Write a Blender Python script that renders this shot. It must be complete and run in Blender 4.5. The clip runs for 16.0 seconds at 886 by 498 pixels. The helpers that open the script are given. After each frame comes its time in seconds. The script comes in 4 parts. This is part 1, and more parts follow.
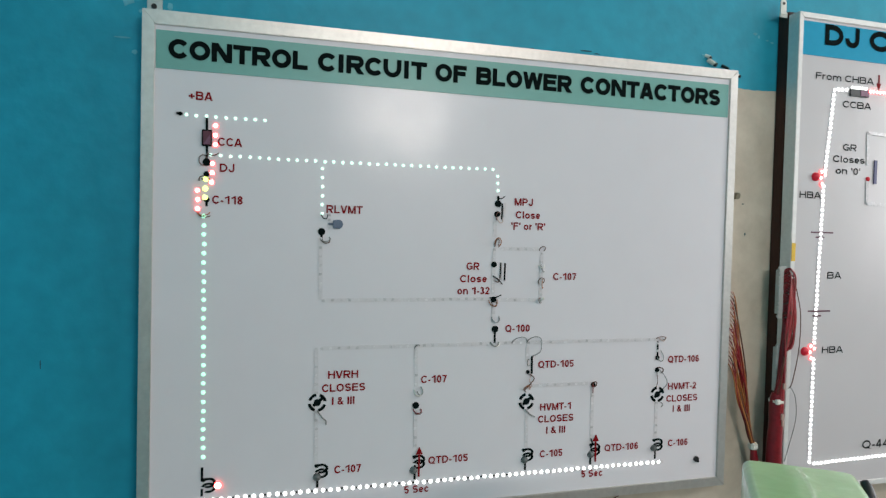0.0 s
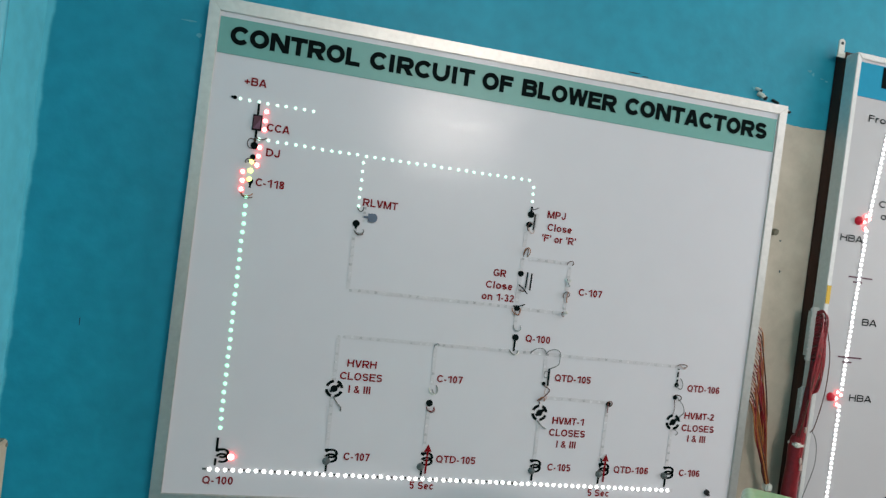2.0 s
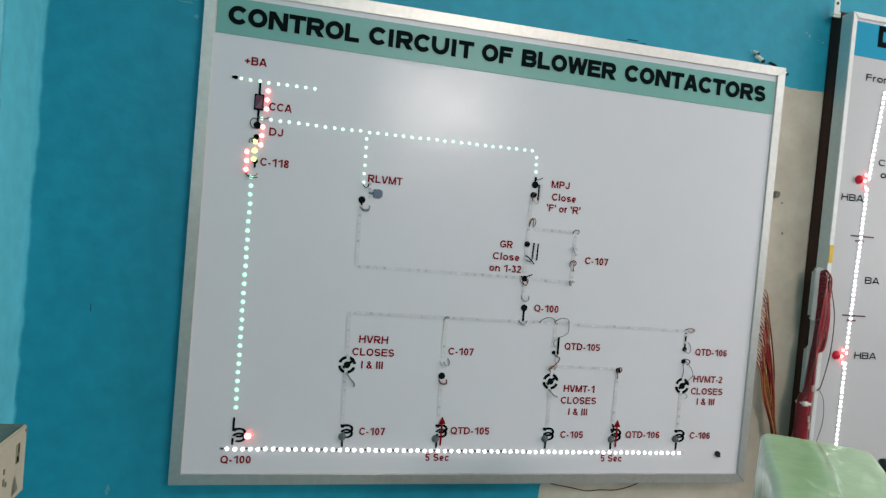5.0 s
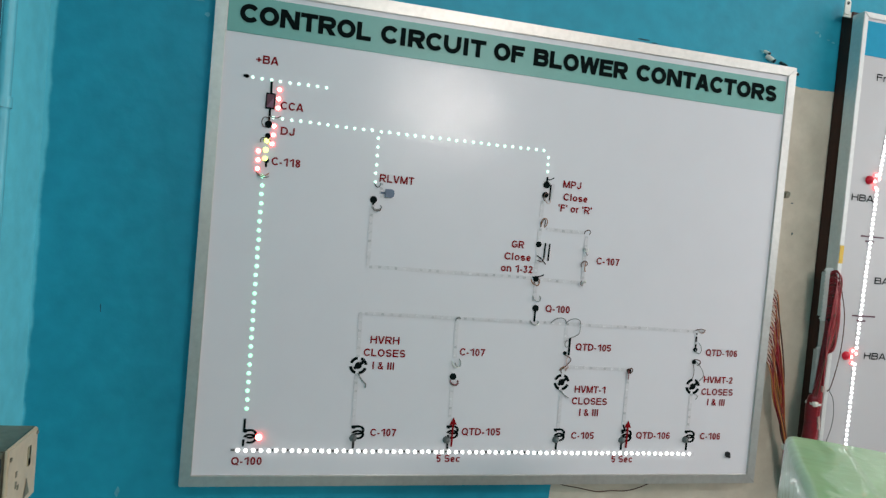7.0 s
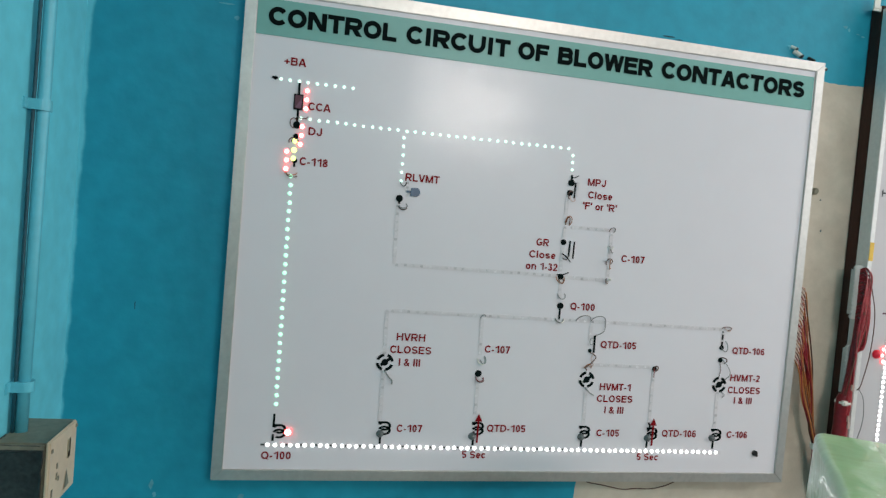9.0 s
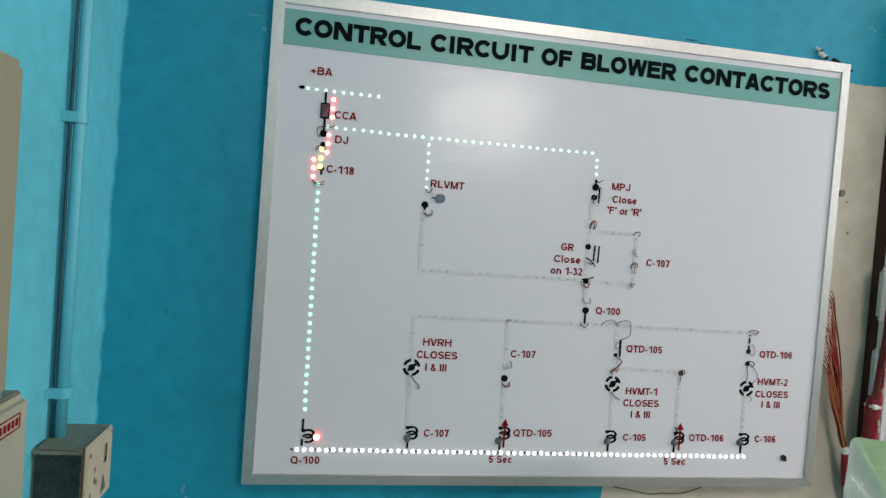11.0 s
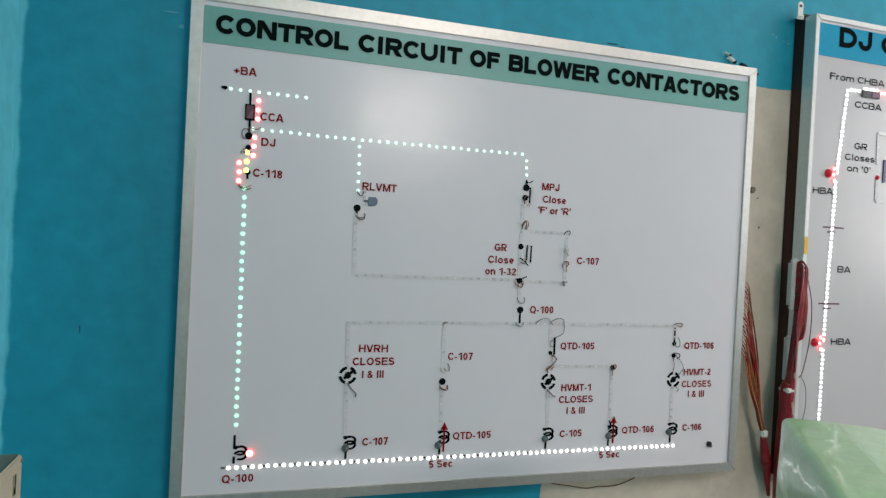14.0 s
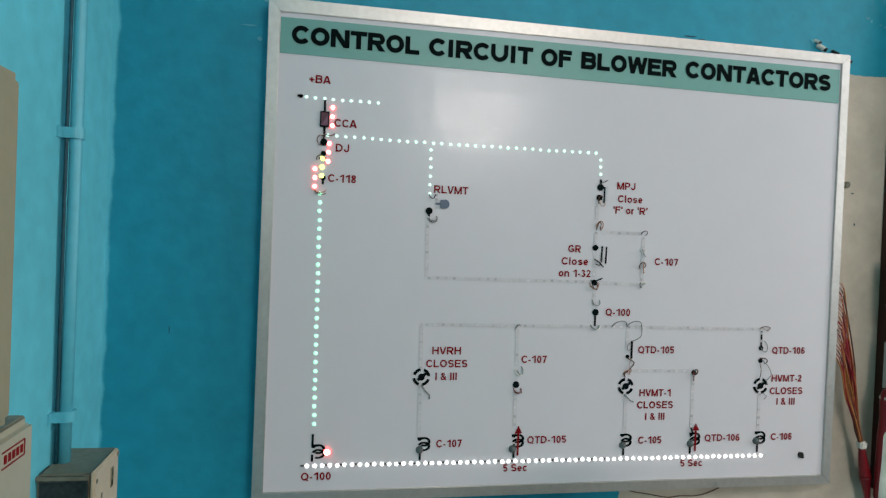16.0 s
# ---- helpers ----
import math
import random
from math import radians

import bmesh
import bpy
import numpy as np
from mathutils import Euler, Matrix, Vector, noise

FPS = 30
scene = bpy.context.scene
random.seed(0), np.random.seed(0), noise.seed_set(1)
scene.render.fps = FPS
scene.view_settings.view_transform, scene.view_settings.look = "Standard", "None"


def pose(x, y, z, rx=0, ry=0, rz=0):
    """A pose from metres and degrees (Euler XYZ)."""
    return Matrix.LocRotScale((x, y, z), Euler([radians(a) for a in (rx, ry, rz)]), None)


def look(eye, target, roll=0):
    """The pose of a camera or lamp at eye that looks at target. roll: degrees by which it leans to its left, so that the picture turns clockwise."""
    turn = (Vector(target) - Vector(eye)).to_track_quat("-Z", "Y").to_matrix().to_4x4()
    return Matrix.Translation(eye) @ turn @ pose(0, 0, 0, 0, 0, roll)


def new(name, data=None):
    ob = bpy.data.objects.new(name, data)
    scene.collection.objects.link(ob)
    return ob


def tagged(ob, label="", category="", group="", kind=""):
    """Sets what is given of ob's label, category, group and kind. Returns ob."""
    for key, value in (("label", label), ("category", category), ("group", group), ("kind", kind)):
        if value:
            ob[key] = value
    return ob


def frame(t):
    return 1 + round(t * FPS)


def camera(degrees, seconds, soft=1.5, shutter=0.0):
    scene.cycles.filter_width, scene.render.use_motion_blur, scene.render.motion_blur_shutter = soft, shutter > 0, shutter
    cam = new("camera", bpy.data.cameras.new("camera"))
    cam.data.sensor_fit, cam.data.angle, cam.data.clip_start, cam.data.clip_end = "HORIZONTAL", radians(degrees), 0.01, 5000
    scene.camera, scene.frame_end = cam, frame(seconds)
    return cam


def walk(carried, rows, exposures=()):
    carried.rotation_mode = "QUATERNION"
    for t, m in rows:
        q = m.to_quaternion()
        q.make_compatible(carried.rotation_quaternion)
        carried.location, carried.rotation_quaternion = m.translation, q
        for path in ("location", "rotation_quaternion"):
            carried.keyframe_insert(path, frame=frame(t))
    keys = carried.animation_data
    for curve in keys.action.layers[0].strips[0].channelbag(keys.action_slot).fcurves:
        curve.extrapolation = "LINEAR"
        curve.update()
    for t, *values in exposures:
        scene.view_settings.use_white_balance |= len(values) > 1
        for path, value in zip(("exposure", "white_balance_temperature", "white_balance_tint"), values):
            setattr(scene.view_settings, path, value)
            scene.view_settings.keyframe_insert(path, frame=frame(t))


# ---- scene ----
cam = camera(69.0, 16.0, soft=1.35)
PATH = [
    (0, (-0.417, -1.215, 1.608), (0.139, 0.705, 1.555), 1.4),
    (0.5, (-0.424, -1.222, 1.598), (0.095, 0.708, 1.542), 1.8),
    (1, (-0.424, -1.233, 1.605), (-0.009, 0.723, 1.612), 5.7),
    (1.5, (-0.414, -1.24, 1.594), (-0.014, 0.72, 1.574), 6.7),
    (2, (-0.405, -1.243, 1.591), (0.034, 0.708, 1.566), 7.3),
    (2.5, (-0.403, -1.251, 1.573), (-0.033, 0.715, 1.541), 6.4),
    (3, (-0.409, -1.245, 1.569), (-0.014, 0.715, 1.508), 7.3),
    (3.5, (-0.418, -1.239, 1.563), (0.025, 0.709, 1.464), 7.0),
    (4, (-0.429, -1.245, 1.571), (0.017, 0.704, 1.509), 5.7),
    (4.2, (-0.42, -1.25, 1.561), (0.02, 0.7, 1.506), 5.3),
    (6.5, (-0.448, -1.231, 1.558), (0.034, 0.709, 1.491), 4.9),
    (7, (-0.453, -1.231, 1.559), (0.015, 0.712, 1.497), 5.1),
    (7.5, (-0.456, -1.229, 1.558), (0.008, 0.716, 1.5), 5.2),
    (8, (-0.457, -1.232, 1.558), (-0.019, 0.719, 1.496), 5.3),
    (8.5, (-0.458, -1.237, 1.556), (-0.036, 0.717, 1.489), 5.0),
    (9, (-0.463, -1.241, 1.557), (-0.059, 0.716, 1.486), 4.9),
    (9.5, (-0.471, -1.242, 1.556), (-0.105, 0.722, 1.485), 5.1),
    (12, (-0.485, -1.248, 1.559), (-0.109, 0.716, 1.506), 3.7),
    (12.5, (-0.484, -1.247, 1.559), (-0.076, 0.711, 1.513), 3.1),
    (13, (-0.49, -1.239, 1.567), (-0.015, 0.704, 1.535), 1.9),
    (13.5, (-0.496, -1.23, 1.548), (0.068, 0.689, 1.519), 2.5),
    (14, (-0.503, -1.225, 1.548), (0.086, 0.686, 1.524), 2.9),
    (14.5, (-0.508, -1.23, 1.547), (0.058, 0.688, 1.525), 3.1),
    (15, (-0.506, -1.229, 1.545), (-0.009, 0.708, 1.52), 2.8),
    (15.5, (-0.504, -1.225, 1.546), (-0.08, 0.73, 1.531), 2.6),
    (16, (-0.502, -1.222, 1.549), (-0.13, 0.743, 1.52), 2.3),
]
walk(cam, [(t, look(eye, target, roll)) for t, eye, target, roll in PATH], ((0.0, -0.01, 6500, 15), (4.0, 0.0, 6500, 15), (9.5, 0.06, 6500, 15), (12.5, 0.04, 6500, 15), (13.5, -0.08, 6500, 15), (16.0, -0.10, 6500, 15)))

# ---- world and lamps ----
world = bpy.data.worlds.new("world")
scene.world = world
world.use_nodes = True
world.node_tree.nodes["Background"].inputs[0].default_value = (0.55, 0.7, 1.0, 1)
world.node_tree.nodes["Background"].inputs[1].default_value = 0.3


def area_lamp(name, eye, target, sx, sy, watts, color):
    data = bpy.data.lights.new(name, "AREA")
    data.shape, data.size, data.size_y = "RECTANGLE", sx, sy
    data.energy, data.color = watts, color
    ob = new(name, data)
    ob.matrix_world = look(eye, target)
    return ob


# tube light near the display wall, a high window behind the camera and a wide window in the east wall
KEY = (2.0, -1.5, 2.86)
WARM = (0.945, 0.965, 0.935)
area_lamp("tube_lamp", KEY, (2.0, -1.5, 0), 1.15, 0.06, 14.5, WARM)
area_lamp("south_window_lamp", (0.62, -3.52, 2.47), (0.62, 0, 2.25), 0.70, 0.25, 25, (0.98, 0.925, 0.835))
area_lamp("east_window_lamp", (3.12, -1.15, 2.0), (0, -1.15, 1.8), 1.3, 1.1, 38, WARM)
# unseen fill, added only to lift the overall brightness
area_lamp("ceiling_fill_lamp", (0.3, -2.3, 2.86), (0.3, -2.3, 0), 1.15, 0.06, 15, WARM)


# ---- materials ----
def mat(name, color, rough=0.5, metal=0.0, vary=0.12, scale=6.0, fine=60.0, bump=0.1, bump_dist=0.002, spec=0.5, coat=0.0, coat_rough=0.05, stretch=(1, 1, 1), random_vary=0.0, trans=0.0):
    m = bpy.data.materials.new(name)
    m.use_nodes = True
    nt = m.node_tree
    n, l = nt.nodes, nt.links
    b = n["Principled BSDF"]
    b.inputs["Roughness"].default_value = rough
    b.inputs["Metallic"].default_value = metal
    b.inputs["Specular IOR Level"].default_value = spec
    b.inputs["Coat Weight"].default_value = coat
    b.inputs["Coat Roughness"].default_value = coat_rough
    b.inputs["Transmission Weight"].default_value = trans
    tc = n.new("ShaderNodeNewGeometry")
    mp = n.new("ShaderNodeMapping")
    mp.inputs["Scale"].default_value = stretch
    l.new(tc.outputs["Position"], mp.inputs["Vector"])
    big = n.new("ShaderNodeTexNoise")
    big.inputs["Scale"].default_value, big.inputs["Detail"].default_value = scale, 4
    small = n.new("ShaderNodeTexNoise")
    small.inputs["Scale"].default_value, small.inputs["Detail"].default_value = fine, 3
    l.new(mp.outputs[0], big.inputs["Vector"])
    l.new(mp.outputs[0], small.inputs["Vector"])
    add = n.new("ShaderNodeMath")
    add.operation = "ADD"
    l.new(big.outputs["Fac"], add.inputs[0])
    l.new(small.outputs["Fac"], add.inputs[1])
    mr = n.new("ShaderNodeMapRange")
    mr.inputs["From Min"].default_value, mr.inputs["From Max"].default_value = 0.6, 1.4
    mr.inputs["To Min"].default_value, mr.inputs["To Max"].default_value = 1 - vary, 1 + vary
    l.new(add.outputs[0], mr.inputs["Value"])
    last = mr.outputs[0]
    if random_vary:
        oi = n.new("ShaderNodeObjectInfo")
        rv = n.new("ShaderNodeMapRange")
        rv.inputs["To Min"].default_value, rv.inputs["To Max"].default_value = 1 - random_vary, 1 + random_vary
        l.new(oi.outputs["Random"], rv.inputs["Value"])
        mu = n.new("ShaderNodeMath")
        mu.operation = "MULTIPLY"
        l.new(last, mu.inputs[0])
        l.new(rv.outputs[0], mu.inputs[1])
        last = mu.outputs[0]
    sc = n.new("ShaderNodeVectorMath")
    sc.operation = "SCALE"
    sc.inputs[0].default_value = color
    l.new(last, sc.inputs["Scale"])
    l.new(sc.outputs[0], b.inputs["Base Color"])
    if bump:
        bp = n.new("ShaderNodeBump")
        bp.inputs["Strength"].default_value, bp.inputs["Distance"].default_value = bump, bump_dist
        l.new(add.outputs[0], bp.inputs["Height"])
        l.new(bp.outputs[0], b.inputs["Normal"])
    return m


def glow(name, color, strength):
    m = bpy.data.materials.new(name)
    m.use_nodes = True
    b = m.node_tree.nodes["Principled BSDF"]
    b.inputs["Base Color"].default_value = (0.5 * color[0], 0.5 * color[1], 0.5 * color[2], 1)
    b.inputs["Emission Color"].default_value = (*color, 1)
    b.inputs["Emission Strength"].default_value = strength
    return m


# the side wall's lighter blue is raised further to carry its brighter light
BLUE, LIT_PALE_BLUE = (0.008, 0.30, 0.42), (0.13, 0.585, 0.70)


def wall_mat(name, patch, paint):
    """Blue distemper with brush marks and chips; patch: bare cream plaster where an older board hung."""
    m = mat(name, paint, rough=0.48, vary=0.13, scale=3.5, fine=28, bump=0.32, bump_dist=0.004, spec=0.3)
    nt = m.node_tree
    n, l = nt.nodes, nt.links
    b = n["Principled BSDF"]
    blue = b.inputs["Base Color"].links[0].from_socket
    geo = n.new("ShaderNodeNewGeometry")
    # chips where the paint came off
    chip = n.new("ShaderNodeTexNoise")
    chip.inputs["Scale"].default_value, chip.inputs["Detail"].default_value = 14, 5
    l.new(geo.outputs["Position"], chip.inputs["Vector"])
    cr = n.new("ShaderNodeMapRange")
    cr.inputs["From Min"].default_value, cr.inputs["From Max"].default_value = 0.82, 0.84
    l.new(chip.outputs["Fac"], cr.inputs["Value"])
    mix = n.new("ShaderNodeMix")
    mix.data_type = "RGBA"
    l.new(cr.outputs[0], mix.inputs["Factor"])
    l.new(blue, mix.inputs["A"])
    mix.inputs["B"].default_value = (0.3, 0.52, 0.58, 1)
    out = mix.outputs["Result"]
    if patch:
        sep = n.new("ShaderNodeSeparateXYZ")
        wob = n.new("ShaderNodeTexNoise")
        wob.inputs["Scale"].default_value, wob.inputs["Detail"].default_value = 18, 4
        l.new(geo.outputs["Position"], wob.inputs["Vector"])
        l.new(geo.outputs["Position"], sep.inputs[0])

        def math(op, a, v):
            k = n.new("ShaderNodeMath")
            k.operation = op
            for i, w in enumerate((a, v)):
                if isinstance(w, float):
                    k.inputs[i].default_value = w
                else:
                    l.new(w, k.inputs[i])
            return k.outputs[0]

        w = math("MULTIPLY", math("SUBTRACT", wob.outputs["Fac"], 0.5), 0.016)
        right = math("GREATER_THAN", math("ADD", sep.outputs["X"], w), 0.137)
        low = math("LESS_THAN", math("ADD", sep.outputs["Z"], w), 1.958)
        mask = math("MULTIPLY", right, low)
        st = n.new("ShaderNodeTexNoise")
        st.inputs["Scale"].default_value, st.inputs["Detail"].default_value, st.inputs["Roughness"].default_value = 5.5, 6, 0.65
        l.new(geo.outputs["Position"], st.inputs["Vector"])
        ramp = n.new("ShaderNodeValToRGB")
        ramp.color_ramp.elements[0].position, ramp.color_ramp.elements[0].color = 0.3, (0.44, 0.375, 0.295, 1)
        ramp.color_ramp.elements[1].position, ramp.color_ramp.elements[1].color = 0.62, (0.64, 0.56, 0.46, 1)
        e = ramp.color_ramp.elements.new(0.2)
        e.color = (0.26, 0.22, 0.18, 1)
        l.new(st.outputs["Fac"], ramp.inputs["Fac"])
        m2 = n.new("ShaderNodeMix")
        m2.data_type = "RGBA"
        l.new(mask, m2.inputs["Factor"])
        # soft pale edge at the corner, painted in with the side wall's lit blue
        lit_lap = n.new("ShaderNodeMapRange")
        lit_lap.interpolation_type = "SMOOTHSTEP"
        lit_lap.inputs["From Min"].default_value, lit_lap.inputs["From Max"].default_value = -0.888, -0.880
        lit_lap.inputs["To Min"].default_value, lit_lap.inputs["To Max"].default_value = 0.85, 0.0
        l.new(math("SUBTRACT", math("ADD", sep.outputs["X"], w), math("MULTIPLY", math("SUBTRACT", sep.outputs["Z"], 1.2), 0.012)), lit_lap.inputs["Value"])
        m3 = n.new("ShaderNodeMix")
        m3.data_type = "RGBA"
        l.new(lit_lap.outputs[0], m3.inputs["Factor"])
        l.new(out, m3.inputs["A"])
        m3.inputs["B"].default_value = (*LIT_PALE_BLUE, 1)
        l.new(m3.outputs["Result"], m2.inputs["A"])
        l.new(ramp.outputs[0], m2.inputs["B"])
        out = m2.outputs["Result"]
    l.new(out, b.inputs["Base Color"])
    return m


def film_mat(name, color):
    """White printed sheet under a glossy laminating film that has puckered here and there."""
    m = mat(name, color, rough=0.38, vary=0.02, scale=2.0, fine=14, bump=0.0, spec=0.35)
    nt = m.node_tree
    n, l = nt.nodes, nt.links
    b = n["Principled BSDF"]
    b.inputs["Coat Weight"].default_value, b.inputs["Coat Roughness"].default_value = 0.36, 0.075
    geo = n.new("ShaderNodeNewGeometry")
    mp = n.new("ShaderNodeMapping")
    mp.inputs["Scale"].default_value = (0.7, 1, 1.5)
    l.new(geo.outputs["Position"], mp.inputs["Vector"])
    w = n.new("ShaderNodeTexNoise")
    w.inputs["Scale"].default_value, w.inputs["Detail"].default_value, w.inputs["Distortion"].default_value = 48, 5, 0.9
    w.inputs["Roughness"].default_value = 0.6
    l.new(mp.outputs[0], w.inputs["Vector"])
    bp = n.new("ShaderNodeBump")
    bp.inputs["Strength"].default_value, bp.inputs["Distance"].default_value = 0.175, 0.004
    l.new(w.outputs["Fac"], bp.inputs["Height"])
    l.new(bp.outputs[0], b.inputs["Coat Normal"])
    return m


WALL_BACK, WALL_SIDE = wall_mat("blue_wall_with_bare_plaster", True, BLUE), wall_mat("lit_pale_blue_wall", False, LIT_PALE_BLUE)
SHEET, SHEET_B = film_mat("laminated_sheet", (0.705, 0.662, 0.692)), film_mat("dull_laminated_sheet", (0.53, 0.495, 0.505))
WALL_DULL = mat("dull_wall_paint", (0.20, 0.175, 0.155), rough=0.6, vary=0.2, bump=0.15)
CEILING = mat("whitewash", (0.75, 0.75, 0.72), rough=0.8, bump=0.2)
WHITEWASH_COOL = mat("bluish_whitewash", (0.50, 0.66, 0.70), rough=0.7, bump=0.2)
FLOOR = mat("cement_floor", (0.24, 0.23, 0.21), rough=0.45, vary=0.25, bump=0.15)
ALU = mat("aluminium", (0.60, 0.578, 0.55), rough=0.43, metal=0.9, vary=0.1, scale=9, fine=110, bump=0.03, bump_dist=0.001)
ALU_DULL = mat("dull_aluminium", (0.68, 0.66, 0.64), rough=0.45, metal=0.2, vary=0.1, scale=9, fine=110, bump=0.03, bump_dist=0.001)
TEAL = mat("teal_print", (0.15, 0.37, 0.33), rough=0.4, vary=0.04, bump=0.0, coat=0.12, coat_rough=0.1)
SKY = mat("light_blue_print", (0.001, 0.29, 0.47), rough=0.45, vary=0.05, bump=0.0, spec=0.12)
INK = mat("black_print", (0.005, 0.009, 0.009), rough=0.6, vary=0.2, bump=0.0, spec=0.01)
BLACK = mat("black_plastic", (0.012, 0.012, 0.013), rough=0.35, vary=0.2, bump=0.05)
RED = mat("red_print", (0.235, 0.004, 0.008), spec=0.1, rough=0.5, vary=0.12, bump=0.0)
MAROON = mat("maroon_print", (0.09, 0.016, 0.035), rough=0.4, vary=0.3, scale=40, bump=0.0)
PLUM = mat("plum_print", (0.17, 0.06, 0.11), rough=0.4, vary=0.2, scale=40, bump=0.0)
NAVY = mat("navy_print", (0.02, 0.025, 0.12), rough=0.4, bump=0.0)
SLATE = mat("slate_blue_plastic", (0.09, 0.13, 0.2), rough=0.4, bump=0.0)
WOOD = mat("dark_varnished_wood", (0.048, 0.016, 0.011), spec=0.25, rough=0.5, vary=0.4, scale=12, fine=90, bump=0.2, stretch=(6, 6, 0.6))
PIPE = mat("painted_conduit", (0.095, 0.46, 0.57), rough=0.38, vary=0.1, bump=0.08)
GAP_SHADE = mat("dark_gap_shade", (0.003, 0.060, 0.085), rough=0.6, vary=0.5, scale=20, fine=120, bump=0.2)
BEIGE = mat("beige_switch_plate", (0.62, 0.50, 0.36), rough=0.45, vary=0.1, scale=9, fine=70, bump=0.05)
KHAKI = mat("grimy_beige_plastic", (0.19, 0.18, 0.13), rough=0.5, vary=0.3, scale=14, fine=90, bump=0.1)
GRIME = mat("blackened_metal", (0.02, 0.026, 0.026), rough=0.5, vary=0.9, scale=34, fine=140, bump=0.5)
TAN = mat("tan_enamel", (0.31, 0.28, 0.18), rough=0.45, vary=0.06, bump=0.05)
CREAM = mat("cream_enamel", (0.42, 0.40, 0.30), rough=0.45, vary=0.06, bump=0.05)
TAPE = mat("clear_led_tape", (0.645, 0.60, 0.62), rough=0.3, vary=0.08, scale=60, fine=300, bump=0.1)
BEAD = mat("unlit_led", (0.63, 0.595, 0.61), rough=0.25, vary=0.22, scale=90, fine=300, bump=0.0, random_vary=0.22)
CLEAR = mat("grey_unlit_bulb", (0.10, 0.11, 0.11), rough=0.15, vary=0.5, scale=120, fine=300, bump=0.0)
W_RED = mat("red_wire", (0.21, 0.006, 0.012), rough=0.35, vary=0.3, scale=30, fine=150, bump=0.1)
W_BRIGHT = mat("bright_red_wire", (0.34, 0.03, 0.035), rough=0.3, vary=0.35, scale=40, fine=150, bump=0.1)
W_ORANGE = mat("orange_brown_wire", (0.36, 0.12, 0.03), rough=0.4, vary=0.35, scale=18, fine=150, bump=0.1)
W_BROWN = mat("dark_brown_wire", (0.10, 0.035, 0.02), rough=0.45, vary=0.3, bump=0.1)
W_PINK = mat("pale_pink_wire", (0.55, 0.38, 0.33), rough=0.4, vary=0.2, bump=0.1)
W_GREY = mat("grey_wire", (0.20, 0.20, 0.19), rough=0.4, vary=0.2, bump=0.1)
W_WHITE = mat("white_plastic", (0.72, 0.69, 0.62), rough=0.4, vary=0.1, bump=0.1)
COMB = mat("grey_connector_plastic", (0.52, 0.52, 0.50), rough=0.45, vary=0.1, bump=0.05)
YELLOW = mat("yellow_sticker", (0.72, 0.42, 0.02), rough=0.4, vary=0.1, bump=0.0)
VINYL = mat("glossy_green_vinyl", (0.36, 0.55, 0.26), rough=0.35, vary=0.06, scale=16, fine=60, bump=0.12, bump_dist=0.004, spec=0.3, coat=0.7, coat_rough=0.05)
vn, vl = VINYL.node_tree.nodes, VINYL.node_tree.links
crease = vn.new("ShaderNodeTexNoise")
crease.inputs["Scale"].default_value, crease.inputs["Detail"].default_value, crease.inputs["Distortion"].default_value = 14, 2.5, 0.9
vl.new(vn.new("ShaderNodeNewGeometry").outputs["Position"], crease.inputs["Vector"])
crease_bump = vn.new("ShaderNodeBump")
crease_bump.inputs["Strength"].default_value, crease_bump.inputs["Distance"].default_value = 0.55, 0.006
vl.new(crease.outputs["Fac"], crease_bump.inputs["Height"])
vl.new(crease_bump.outputs[0], vn["Principled BSDF"].inputs["Coat Normal"])
STEEL = mat("galvanised_strap", (0.5, 0.5, 0.48), rough=0.35, metal=0.8, bump=0.1)
LED_WHITE = glow("lit_white_led", (0.95, 1.0, 0.96), 3.0)
LED_COOL = glow("lit_greenish_led", (0.62, 1.0, 0.82), 1.5)
LED_COLUMN = glow("lit_green_tinted_led", (0.42, 1.0, 0.66), 1.5)
LED_RED = glow("lit_red_led", (1.0, 0.03, 0.03), 12.0)
LED_CORE = glow("red_led_core", (1.0, 0.45, 0.42), 6.0)
LED_GREEN = glow("lit_yellow_green_led", (0.75, 1.0, 0.22), 2.6)
TUBE = glow("lit_tube", (1.0, 0.98, 0.95), 3.0)


# ---- mesh helpers ----
def part(name, bm, material, parent=None, label="", smooth=False):
    me = bpy.data.meshes.new(name)
    bm.normal_update()
    bm.to_mesh(me)
    bm.free()
    if smooth:
        for p in me.polygons:
            p.use_smooth = True
    me.materials.append(material)
    ob = new(name, me)
    ob.parent = parent
    if label:
        ob["label"] = label
    return ob


def empty(name, label, category, group="", at=(0, 0, 0)):
    ob = new(name)
    ob.empty_display_size = 0.05
    ob.location = at
    return tagged(ob, label, category, group)


def box(bm, x0, x1, y0, y1, z0, z1, bevel=0.0):
    m = Matrix.Translation(((x0 + x1) / 2, (y0 + y1) / 2, (z0 + z1) / 2)) @ Matrix.Diagonal((abs(x1 - x0), abs(y1 - y0), abs(z1 - z0), 1))
    made = bmesh.ops.create_cube(bm, size=1, matrix=m)
    if bevel:
        edges = list({e for v in made["verts"] for e in v.link_edges})
        bmesh.ops.bevel(bm, geom=edges, offset=bevel, segments=2, affect="EDGES")
    return bm


def slab(bm, outline, y, thick=0.001):
    """A flat shape cut from x, z points, with its front at y and its back thick behind."""
    front = [bm.verts.new((x, y, z)) for x, z in outline]
    back = [bm.verts.new((x, y + thick, z)) for x, z in outline]
    k = len(outline)
    bm.faces.new(front)
    bm.faces.new(back[::-1])
    for i in range(k):
        bm.faces.new((front[i], back[i], back[(i + 1) % k], front[(i + 1) % k]))
    return bm


